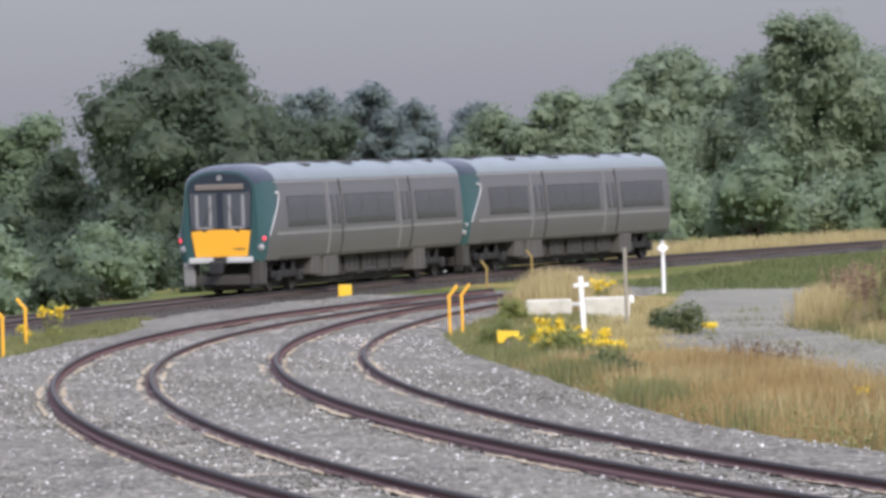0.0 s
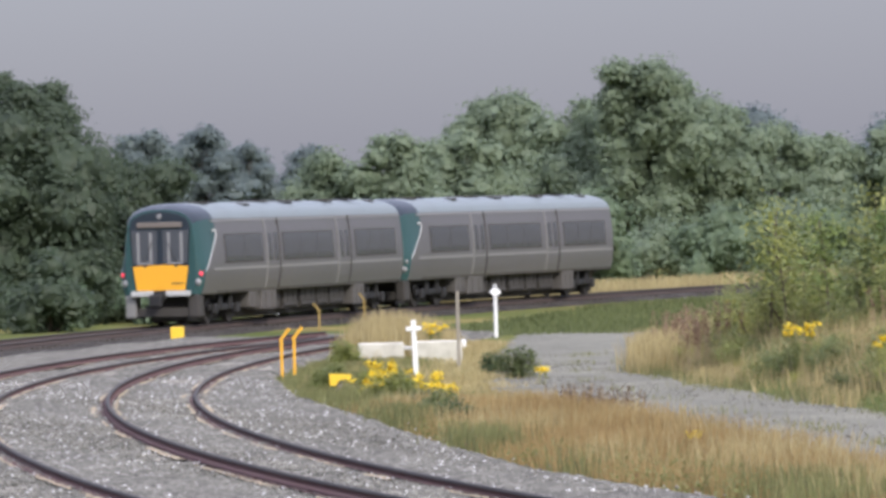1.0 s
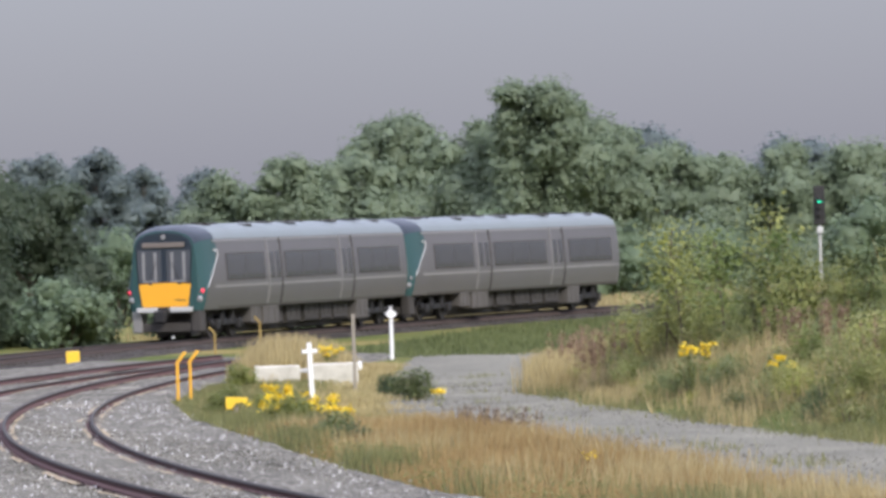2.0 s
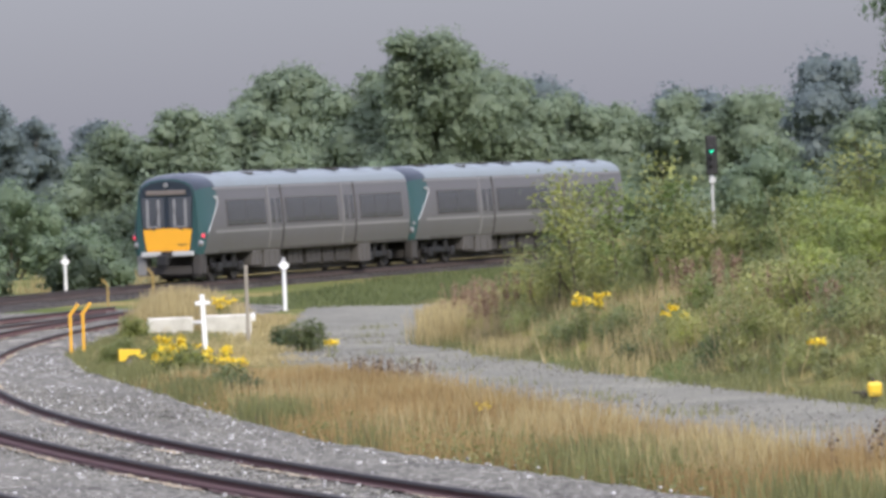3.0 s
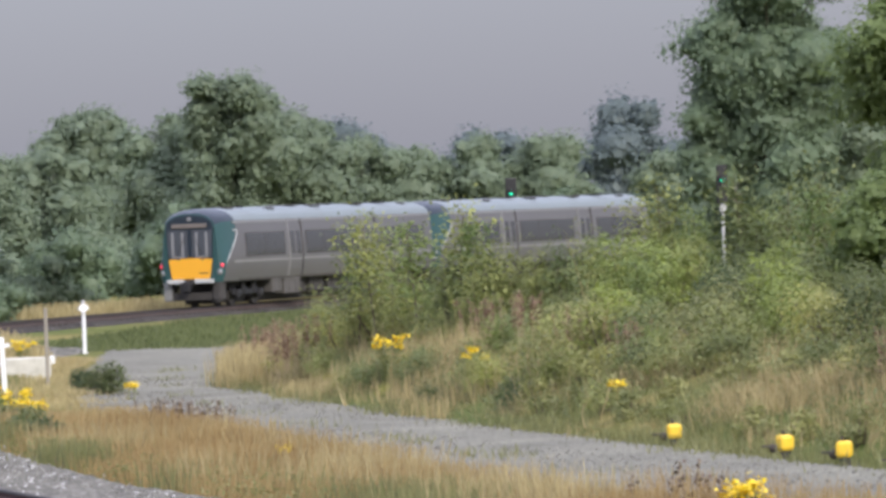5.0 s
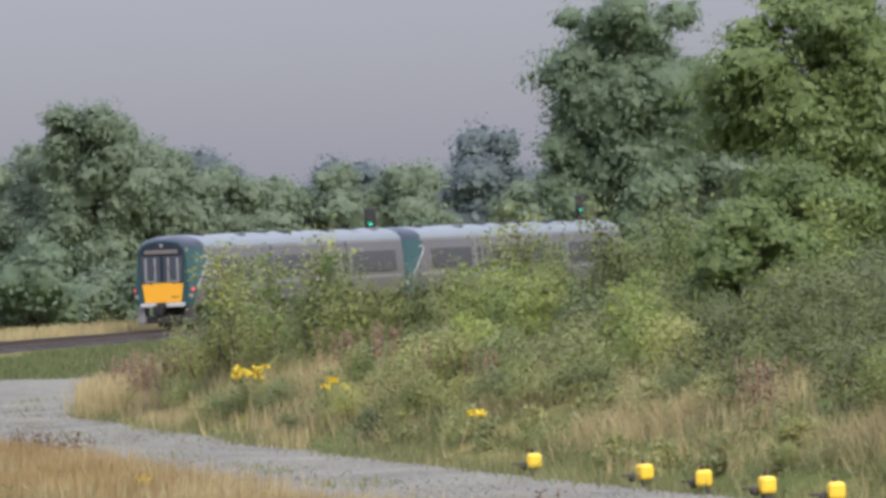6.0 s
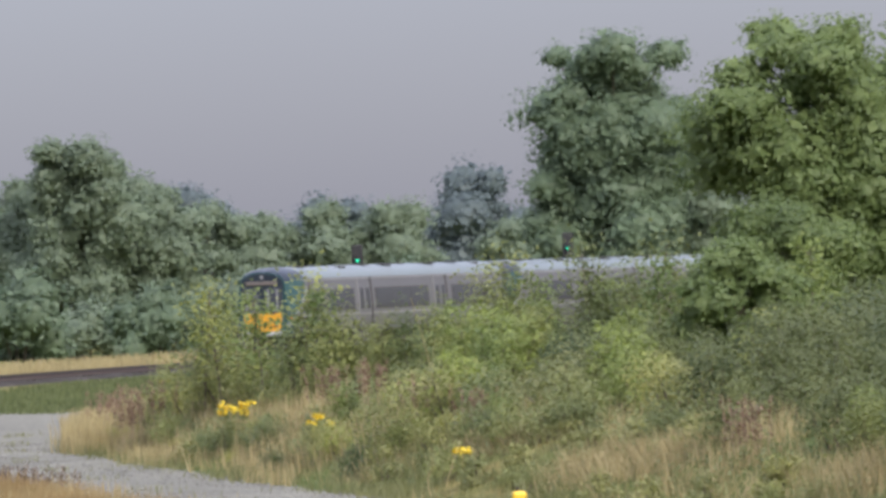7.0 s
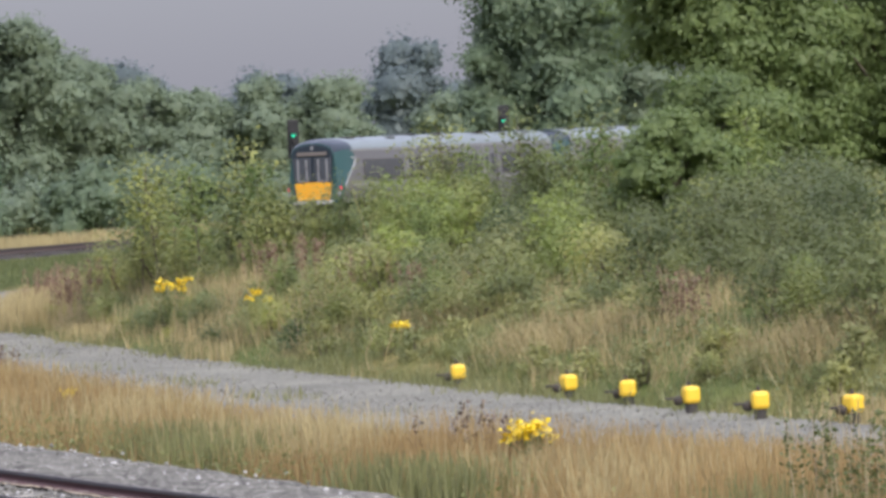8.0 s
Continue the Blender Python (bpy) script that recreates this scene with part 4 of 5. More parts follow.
spots = {0: [], 1: [], 2: [], 3: []}
for k in range(215):
    y = rr.uniform(72, 148)
    off = 0.7 + 15.5 * rr.random() ** 1.4
    x = float(lerp_tab(y, ROAD_RIGHT)) + off
    near = off < 2.5
    kind = rr.choice((0, 0, 2)) if near else rr.choice((0, 0, 0, 1, 2, 2, 3))
    sc = rr.uniform(0.35, 0.65) if near else rr.uniform(0.65, 1.15)
    if y < 96:
        sc *= 0.55 if off < 6 else 0.8
    if kind == 3 and (y < 108 or off < 3):
        kind = 0
    if 4.95 < math.degrees(math.atan2(x, y)) < 6.6 and y > 95:
        kind, sc = (0 if kind == 3 else kind), min(sc, 0.62 if kind == 1 else 0.82)
    spots[kind].append((x, y, rr.uniform(0, 360), sc))
spots[1] += [(11.4 + 0.55 * k + rr.uniform(-0.8, 0.8), 97 + 23 * rr.random(), rr.uniform(0, 360), rr.uniform(0.35, 0.6)) for k in range(16)]
spots[2] += [(10.2, 131, 20, 1.1), (10.8, 128.5, 200, 1.15), (11.3, 125.5, 120, 1.05), (11.0, 133, 60, 1.1), (9.8, 135, 90, 0.9)]
spots[0] += [(10.2, 134, 0, 0.9), (11.2, 130, 60, 1.1), (9.7, 139, 100, 0.8), (12.2, 124, 160, 0.6), (12.6, 130, 220, 0.8), (14.0, 126, 260, 0.6)]
spots[3] += [(9.9, 133, 200, 0.7), (10.25, 129, 300, 0.72), (10.6, 127.5, 15, 0.78), (10.95, 125, 140, 0.82), (11.4, 121, 60, 0.95), (12.0, 120, 160, 1.02), (12.5, 120, 220, 0.86), (13.0, 119.5, 70, 0.84), (13.5, 119, 300, 0.86), (14.2, 120, 340, 0.9), (14.9, 120, 80, 0.8), (15.5, 120, 200, 0.95), (16.4, 120, 20, 0.78), (17.3, 120, 90, 0.95), (18.1, 120, 10, 0.9), (18.9, 119, 250, 0.95), (15.0, 112, 90, 0.8)]
small = []
for k in range(90):
    y = rr.uniform(66, 140)
    x = float(lerp_tab(y, ROAD_RIGHT)) + rr.uniform(0.2, 2.2)
    small.append((x, y, rr.uniform(0, 360), rr.uniform(0.6, 1.25)))
for proto, k in ((B1, 0), (B2, 1), (B3, 2), (B4, 3)):
    put(proto, spots[k], "bushes on the bank")
B6 = hedge_bush("bush", 77, 1.8, 1.7, 0.075, 1500, M_SHADEBUSH, "dark green leafy bush on the weedy bank", "bush")
# the three near x 18, y 120 put a shaded hollow into leaf colour
put(B6, [(10.85, 104, 0, 0.55), (10.1, 111, 90, 0.5), (9.6, 120, 40, 0.5), (12.6, 99, 200, 0.5), (14.2, 104, 20, 0.7), (16.2, 100, 70, 0.8), (17.6, 98, 130, 0.95), (18.6, 102, 10, 1.0), (18.2, 108, 250, 0.9),
         (17.0, 93, 300, 0.9), (16.6, 88, 120, 0.8), (19.2, 112, 60, 1.0), (15.4, 110, 160, 0.75), (16.6, 116, 220, 0.8), (13.2, 117, 20, 0.6), (20.0, 106, 80, 1.1), (18.2, 119, 30, 1.1), (18.9, 120.5, 140, 1.2), (17.9, 121, 260, 1.1), (10.4, 115, 60, 0.55), (11.6, 104, 10, 0.6), (13.4, 95, 170, 0.55), (15.6, 96, 40, 0.9), (16.9, 97, 200, 1.05), (17.9, 94, 310, 1.1), (15.9, 91, 90, 0.8), (17.4, 90, 10, 1.0), (18.6, 96, 130, 1.1), (14.9, 101, 230, 0.8), (19.3, 101, 60, 1.15), (16.2, 105, 170, 0.9), (15.2, 87, 280, 0.7), (16.3, 84, 20, 0.8), (14.9, 79, 50, 0.7), (15.3, 77, 160, 0.75), (15.7, 80, 270, 0.9), (15.0, 82, 330, 0.8), (14.2, 86, 100, 0.6), (15.9, 75, 210, 0.8), (13.9, 90, 20, 0.55), (9.8, 135, 0, 0.55), (10.3, 136, 70, 0.6), (10.0, 132, 140, 0.5), (9.5, 133, 220, 0.42), (9.7, 126, 30, 0.45)], "bushes on the bank")
put(sapling(78, 2.2, 0.115, 13, M_YOUNG, "yellow-green sapling standing above the bramble bank"),
    [(11.1, 124, 20, 1.1), (11.9, 121, 140, 1.0), (14.3, 121, 250, 0.75), (16.1, 119, 80, 0.85), (17.9, 116, 300, 0.95), (10.3, 130, 230, 0.85), (18.3, 112, 30, 0.9), (19.4, 108, 100, 1.0), (13.6, 108, 10, 0.6), (15.4, 104, 190, 0.7)], "saplings on the bank")
put(sapling(79, 2.3, 0.105, 17, M_BUSH, "dark green sapling standing above the bramble bank"),
    [(10.2, 128.5, 0, 1.2), (10.5, 127, 210, 1.15), (10.7, 126, 120, 1.0), (11.55, 121.5, 40, 1.15), (15.6, 120, 170, 1.05), (15.25, 121, 290, 0.9), (17.2, 120, 200, 1.05), (17.7, 119, 20, 0.95), (13.3, 119, 130, 0.5), (18.4, 117, 250, 1.1), (9.7, 134, 60, 0.7)], "saplings on the bank")
B5 = hedge_bush("weed_clump", 76, 0.65, 0.5, 0.06, 420, M_WEED, "low leafy weed clump at the road edge", "weed")
put(B5, small, "weed clumps at the road edge")


def scatter(n, y0, y1, lo, hi, seed, power=1.0):
    """Points between two edge functions of y, thinning out with power."""
    g = np.random.default_rng(seed)
    y = g.uniform(y0, y1, n)
    a, b = lo(y), hi(y)
    x = a + (b - a) * g.uniform(0, 1, n) ** power + g.normal(0, 0.22, n)
    return x, y, g


def clumped(x, y, g, scale, keep):
    """Which points stay, in clumps about scale metres wide."""
    v = np.sin(x / scale * 2.1 + 1.3 * np.sin(y / scale)) + np.sin(y / scale * 0.9 + 1.7 * np.sin(x / scale * 0.7)) + g.normal(0, 0.5, len(x))
    return v > keep


def stuff(name, me, mat, label, category):
    return tagged(part_mesh(name, me, mat), label, category, kind="stuff")


edge = lambda y: lerp_tab(y, ROAD_RIGHT)
# weeds and grasses on the bank
x, y, g = scatter(85000, 55, 150, lambda q: edge(q) + 0.1, lambda q: edge(q) + 17, 81, 1.4)
k = clumped(x, y, g, 1.1, -0.25)
x, y = x[k], y[k]
P = np.stack([x, y, land(x, y) + g.uniform(0.02, 0.55, len(x)) * np.clip((x - edge(y)) / 3, 0.25, 1)], 1)
stuff("bank_weeds", leaf_mesh("bank_weeds", P, 0.085, g, 0.5, 0.5), M_WEED, "mixed low green weeds on the bank", "weeds")
x, y, g = scatter(60000, 55, 150, lambda q: edge(q) - 0.1, lambda q: edge(q) + 13, 82, 2.2)
k = clumped(x, y, g, 2.2, 1.35)
x, y = x[k], y[k]
P = np.stack([x, y, land(x, y) - 0.02], 1)
stuff("dry_grass", blade_mesh("dry_grass", P, g.uniform(0.18, 0.45, len(x)), 0.011, g), M_TAN, "pale straw-coloured grass tufts on the bank", "grass")
x, y, g = scatter(50000, 50, 150, lambda q: edge(q) - 0.25, lambda q: edge(q) + 9, 83, 2.0)
k = clumped(x, y, g, 1.7, -0.3)
x, y = x[k], y[k]
P = np.stack([x, y, land(x, y) - 0.02], 1)
stuff("green_grass", blade_mesh("green_grass", P, g.uniform(0.06, 0.32, len(x)), 0.012, g, 0.7), M_GRASS, "green grass at the foot of the bank", "grass")

x, y, g = scatter(7000, 108, 137, lambda q: edge(q) + 0.1, lambda q: edge(q) + 3.2, 93, 1.2)
k = clumped(x, y, g, 1.6, 0.3)
x, y = x[k], y[k]
P = np.stack([x, y, land(x, y) - 0.02], 1)
stuff("dry_grass", blade_mesh("dry_grass", P, g.uniform(0.25, 0.65, len(x)), 0.014, g), M_TAN, "tall bleached grass among brambles", "grass")
for n, y0, y1, a, b, h0, h1, seed in ((22000, 68, 97, 0.9, 2.9, 0.14, 0.46, 94), (20000, 97, 134, 0.3, 2.2, 0.12, 0.48, 98)):
    x, y, g = scatter(n, y0, y1, lambda q: edge(q) + a, lambda q: edge(q) + b, seed)
    k = clumped(x, y, g, 1.4, 0.75)
    x, y = x[k], y[k]
    P = np.stack([x, y, land(x, y) - 0.02], 1)
    stuff("dry_grass", blade_mesh("dry_grass", P, g.uniform(h0, h1, len(x)), 0.0065, g, 1.0), M_TAN, "feathery tan grass at the foot of the bank", "grass")
x, y, g = scatter(9000, 134, 152, lambda q: edge(q) - 0.2, lambda q: edge(q) + 1.6, 92, 1.3)
P = np.stack([x, y, land(x, y) - 0.02], 1)
stuff("dry_grass", blade_mesh("dry_grass", P, g.uniform(0.3, 0.85, len(x)), 0.014, g), M_TAN, "tan dry grass at the end of the bank", "grass")
# the dry grass strip between ballast and road
bal = lambda y: lerp_tab(y, BALLAST_EDGE) + 0.25
rdl = lambda y: lerp_tab(y, ROAD_LEFT)
x, y, g = scatter(120000, 44, 118, lambda q: bal(q) + 0.05, lambda q: rdl(q) + 0.2, 84)
P = np.stack([x, y, np.full(len(x), BASE - 0.02)], 1)
u = (x - bal(y)) / (rdl(y) - bal(y))
h = g.uniform(0.18, 0.62, len(x)) * (0.75 + 0.25 * np.sin(x * 1.9 + 0.6 * y) * np.sin(y * 0.45 + x)) * np.clip((118 - y) / 14, 0.25, 1)
stuff("dry_grass", blade_mesh("dry_grass", P, h, 0.008, g, 0.45), M_STRAW, "tall orange-brown dry grass between ballast and road", "grass")
x, y, g = scatter(12000, 48, 66, lambda q: bal(q) + 0.6, lambda q: rdl(q) + 0.9, 99)
P = np.stack([x, y, np.full(len(x), BASE - 0.02)], 1)
h = g.uniform(0.30, 0.75, len(x)) * (0.8 + 0.2 * np.sin(x * 2.3 + 0.4 * y))
stuff("dry_grass", blade_mesh("dry_grass", P, h, 0.007, g, 0.4), M_STRAW, "tall feathery orange-tan grass beside the road", "grass")
x, y, g = scatter(30000, 50, 118, lambda q: bal(q) + 0.3, lambda q: rdl(q) + 0.2, 100)
k = clumped(x, y, g, 1.9, 0.2)
x, y = x[k], y[k]
P = np.stack([x, y, np.full(len(x), BASE - 0.02)], 1)
stuff("dry_grass", blade_mesh("dry_grass", P, g.uniform(0.25, 0.68, len(x)) * np.clip((118 - y) / 14, 0.25, 1), 0.008, g, 0.45), M_TAN, "pale bleached grass among browner grass", "grass")
x, y, g = scatter(45000, 44, 112, lambda q: bal(q) - 0.1, lambda q: bal(q) + 1.2, 85, 1.8)
k = clumped(x, y, g, 1.6, 0.9)
x, y = x[k], y[k]
P = np.stack([x, y, np.full(len(x), BASE - 0.02)], 1)
stuff("green_grass", blade_mesh("green_grass", P, g.uniform(0.2, 0.55, len(x)), 0.013, g), M_GRASS, "green grass edging the ballast", "grass")
x, y, g = scatter(12000, 44, 114, lambda q: bal(q) - 0.1, lambda q: bal(q) + 1.2, 86, 1.5)
k = clumped(x, y, g, 1.3, 0.3)
x, y = x[k], y[k]
P = np.stack([x, y, BASE + g.uniform(0, 0.3, len(x))], 1)
stuff("low_weeds", leaf_mesh("low_weeds", P, 0.07, g, 0.6, 0.5), M_WEED, "low green weeds edging the ballast", "weeds")

x, y, g = scatter(20000, 56, 102, lambda q: bal(q) - 0.05, lambda q: bal(q) + 0.9, 101, 1.4)
k = clumped(x, y, g, 1.5, 0.2)
x, y = x[k], y[k]
P = np.stack([x, y, BASE + g.uniform(0, 0.42, len(x)) * g.uniform(0.3, 1, len(x))], 1)
stuff("low_weeds", leaf_mesh("low_weeds", P, 0.06, g, 0.5, 0.45), M_SHADEBUSH, "dark green weeds crowding the ballast edge", "weeds")

SH = hedge_bush("bush", 75, 1.1, 0.75, 0.07, 1500, M_SHADEBUSH, "low dark green bush by the concrete trough", "bush")
put(SH, [(1.55, 147, 0, 0.9), (5.15, 134, 60, 1.0), (1.15, 131, 120, 0.75), (0.9, 127, 10, 0.7), (2.55, 106, 200, 0.85), (1.9, 110, 240, 0.6), (4.8, 139, 20, 0.7), (1.95, 110.5, 80, 1.05), (2.55, 99.5, 140, 1.0), (2.75, 98, 30, 0.8), (1.95, 102, 250, 0.6), (2.2, 112, 10, 0.9), (1.85, 127, 300, 0.6)], "low bushes of the weedy island")
# the weedy island round the concrete block
x, y, g = scatter(45000, 124, 176, lambda q: bal(q) + 0.2, lambda q: rdl(q) - 0.1, 87)
P = np.stack([x, y, land(x, y) - 0.02], 1)
mound = ((x - 2.7 - 0.05 * (y - 155)) / 1.9) ** 2 + ((y - 158) / 9.0) ** 2
k = (mound < g.uniform(0.5, 1.2, len(x))) | (g.uniform(0, 1, len(x)) < 0.22)
P, mound = P[k], mound[k]
h = np.where(mound < 1.0, g.uniform(0.45, 1.15, len(P)) * (1.1 - 0.6 * mound) * np.where(P[:, 1] > 151, 1.0, 0.55), g.uniform(0.06, 0.2, len(P)))
stuff("dry_grass", blade_mesh("dry_grass", P, h, 0.013, g), M_TAN, "tan dry grass round the concrete block", "grass")
x, y, g = scatter(30000, 112, 150, lambda q: bal(q) - 0.1, lambda q: bal(q) + 2.6, 88, 1.3)
P = np.stack([x, y, land(x, y) - 0.02], 1)
stuff("green_grass", blade_mesh("green_grass", P, g.uniform(0.05, 0.19, len(x)), 0.013, g), M_GRASS, "green grass round the yellow posts", "grass")
# verge between the sidings and the running line, and the meadow beyond the road
lft = lambda y: lerp_tab(y, BALLAST_LEFT) - 0.1
x, y, g = scatter(30000, 100, 162, lambda q: np.maximum(lerp_tab(q, main_r) + 0.5, lft(q) - 6), lft, 89)
P = np.stack([x, y, np.full(len(x), BASE - 0.02)], 1)
stuff("green_grass", blade_mesh("green_grass", P, g.uniform(0.08, 0.28, len(x)), 0.02, g), M_GRASS, "short green grass verge between tracks", "grass")
x, y, g = scatter(45000, 187, 250, lambda q: np.maximum(lerp_tab(q, main_r) + 2.2, 3.2 + 0.2 * (q - 187)), lambda q: 26 + 0.1 * (q - 190), 90)
P = np.stack([x, y, land(x, y) - 0.02], 1)
k = x > lerp_tab(y, main_r) + 0.6
P = P[k]
stuff("green_grass", blade_mesh("green_grass", P, g.uniform(0.06, 0.24, len(P)), 0.026, g), M_DARKGRASS, "dark green grass beyond the gravel road", "grass")
x, y, g = scatter(35000, 200, 300, lambda q: lerp_tab(q, main_l) - 14, lambda q: lerp_tab(q, main_l) - 0.3, 91)
P = np.stack([x, y, land(x, y) - 0.02], 1)[y > 246]
stuff("dry_grass", blade_mesh("dry_grass", P, g.uniform(0.3, 0.8, len(P)), 0.024, g), M_TAN, "pale dry grass beyond the running line", "grass")

for k, (side, n, w) in enumerate(((rdl, 9000, 0.45), (edge, 9000, 0.45), (lambda q: (rdl(q) + edge(q)) / 2, 2500, 0.35))):
    g = np.random.default_rng(200 + k)
    y = g.uniform(58, 160, n)
    x = side(y) + g.normal(0, w, n)
    c = clumped(x, y, g, 1.2, 0.5)
    x, y = x[c], y[c]
    P = np.stack([x, y, np.maximum(land(x, y), -0.315) - 0.01], 1)
    stuff("road_edge_grass", blade_mesh("road_edge_grass", P, g.uniform(0.03, 0.16, len(x)), 0.010, g, 0.9), M_TAN if k == 0 else M_GRASS, "short tufts straggling over the gravel", "grass")

# loose stones on the ballast and the road
def stones(n, seed, y0, y1, lo, hi, z, size, mat, label):
    x, y, g = scatter(n, y0, y1, lo, hi, seed)
    base = np.array([(1, 0, 0), (-1, 0, 0), (0, 1, 0), (0, -1, 0), (0, 0, 1), (0, 0, -1)], float)
    f = np.array([(0, 2, 4), (2, 1, 4), (1, 3, 4), (3, 0, 4), (2, 0, 5), (1, 2, 5), (3, 1, 5), (0, 3, 5)])
    s = size * g.uniform(0.5, 1.4, (n, 1, 1)) * g.uniform(0.6, 1.2, (n, 6, 1))
    a = g.uniform(0, 6.28, n)
    c, q = np.cos(a)[:, None], np.sin(a)[:, None]
    V = base[None] * s
    V = np.stack([V[..., 0] * c - V[..., 1] * q, V[..., 0] * q + V[..., 1] * c, V[..., 2] * 0.7], 2) + np.stack([x, y, np.full(n, z)], 1)[:, None]
    F = (f[None] + np.arange(n)[:, None, None] * 6).reshape(-1, 3)
    return stuff("loose_stones", mesh_np("loose_stones", V.reshape(-1, 3), F), mat, label, "stones")


M_CHIP = foliage("ballast_chip", (0.040, 0.038, 0.033), (0.138, 0.133, 0.116), (0.33, 0.320, 0.285), 0.0, 0.9, patch=0.3)
stones(26000, 95, 52, 118, lambda q: lerp_tab(q, BALLAST_LEFT) + 0.8, lambda q: bal(q) - 0.95, -0.130, 0.027, M_CHIP, "loose grey ballast stones")
# a separate set of stones, coloured pale to give the ballast its glints
M_GLINTCHIP = foliage("glint_chip", (0.35, 0.345, 0.34), (0.5, 0.49, 0.48), (0.7, 0.69, 0.68), 0.0, 0.8, patch=0.3)
stones(2600, 97, 52, 135, lambda q: lerp_tab(q, BALLAST_LEFT) + 0.8, lambda q: bal(q) - 0.6, -0.122, 0.026, M_GLINTCHIP, "ballast stones coloured pale as glints")
stones(6000, 96, 60, 150, rdl, edge, -0.30, 0.022, M_CHIP, "scattered stones on the gravel road")


# ---- flowering weeds ----
def ragwort(seed, h, heads, spread):
    rng = np.random.default_rng(seed)
    t = tagged(empty("ragwort"), "ragwort in full yellow flower among the grass", "flowering plant", "ragwort plants")
    tops = [(rng.normal(0, spread), rng.normal(0, spread), h * rng.uniform(0.72, 1.0)) for _ in range(heads)]
    bm = bmesh.new()
    for q in tops:
        rod(bm, (q[0] * 0.2, q[1] * 0.2, -0.05), q, 0.010, 0.005, 5)
    tagged(part("stem_tangle", bm, M_WEED, t), kind="stuff")
    L = [(q[0] * f, q[1] * f, q[2] * f) for q in tops for f in rng.uniform(0.15, 0.9, 16)]
    tagged(part_mesh("leaf_mass", leaf_mesh("leaf_mass", np.array(L) + rng.normal(0, 0.04, (len(L), 3)), 0.09, rng, 0.3, 0.4), M_BUSH, t), kind="stuff")
    for q in tops:
        n = 26
        a, r = rng.uniform(0, 6.28, n), 0.09 * np.sqrt(rng.uniform(0, 1, n))
        Pf = np.stack([q[0] + r * np.cos(a), q[1] + r * np.sin(a), q[2] + 0.03 * rng.normal(size=n)], 1)
        tagged(part_mesh("flower_head", leaf_mesh("flower_head", Pf, 0.068, rng, 1.6, 0.9), M_FLOWER, t), kind="stuff")
    return t


RS = ragwort(104, 0.55, 15, 0.19)
RA, RB, RC = ragwort(101, 0.95, 9, 0.17), ragwort(102, 0.75, 4, 0.11), ragwort(103, 0.7, 2, 0.05)


def plant(proto, spots):
    for k, (x, y, z, a) in enumerate(spots):
        m = pose(x, y, z, 0, 0, a)
        if k == 0:
            proto.matrix_basis = m
        else:
            copy_thing(proto, m)


plant(RS, [(8.78, 61.5, -0.25, 120), (2.05, 113, -0.34, 10), (2.75, 112, -0.40, 260)])
plant(RA, [(10.0, 118, 0.0, 0), (1.98, 121, -0.58, 200), (2.2, 119, -0.72, 300), (2.95, 120, -0.80, 30), (1.7, 118, -0.85, 120), (3.1, 117, -0.95, 220), (3.79, 152, -0.33, 80), (-8.94, 142, -0.42, 10)])
plant(RB, [(10.75, 110, 0.06, 0), (-9.3, 138, -0.55, 50)])
plant(RC, [(11.6, 95.7, -0.07, 0), (5.71, 134, -0.66, 0), (5.45, 128, -0.55, 40), (5.6, 84, -0.48, 90)])


def spike_weed(name, seed, h, mat, n, label):
    """A clump of upright seed spikes."""
    rng = np.random.default_rng(seed)
    t = tagged(empty(name), label, "weed")
    bm = bmesh.new()
    pts = []
    for k in range(n):
        bx, by = rng.normal(0, 0.16, 2)
        tx, ty, tz = bx * 1.5, by * 1.5, h * rng.uniform(0.7, 1.0)
        rod(bm, (bx, by, -0.1), (tx, ty, tz), 0.009, 0.004, 5)
        f = rng.uniform(0.5, 1.0, 40)
        pts.append(np.stack([bx + (tx - bx) * f, by + (ty - by) * f, tz * f], 1) + rng.normal(0, 0.025, (40, 3)))
    tagged(part("stalk_tuft", bm, M_STALK, t), kind="stuff")
    tagged(part_mesh("seed_tuft", leaf_mesh("seed_tuft", np.concatenate(pts), 0.05, rng, 0.3, 0.7), mat, t), kind="stuff")
    return t


DOCK = spike_weed("dock_plant", 111, 1.25, M_RUST, 12, "reddish-brown dock gone to seed")
plant(DOCK, [(9.0, 132, -0.1, 0), (8.8, 130.5, -0.2, 50), (9.4, 131, 0.1, 130), (11.4, 113, 0.5, 20), (12.0, 112, 0.6, 70), (9.4, 144, -0.25, 0), (9.9, 146, -0.15, 60), (9.0, 142, -0.3, 120), (12.6, 101, 0.2, 30), (12.4, 108, 0.35, 90), (14.2, 84, 0.2, 40)])
THISTLE = spike_weed("seeded_weed", 112, 0.85, M_BROWNSEED, 14, "dark brown seeded weed standing in dry grass")
plant(THISTLE, [(5.3, 106, -0.6, 0), (5.7, 104, -0.6, 70), (5.0, 107, -0.62, 20)])
plant(spike_weed("seeded_weed", 113, 0.95, M_BROWNSEED, 3, "thin brown seeded stems in dry grass"), [(8.3, 63, -0.4, 30), (8.1, 64, -0.45, 100)])
plant(spike_weed("tall_weed", 114, 1.3, M_SHADEBUSH, 10, "tall dark green weed going to seed beside the road"), [(9.5, 50, -0.42, 0), (10.05, 49.8, -0.45, 80), (9.75, 49.5, -0.7, 150), (11.1, 104, -0.25, 40), (11.25, 104.6, -0.3, 200)])


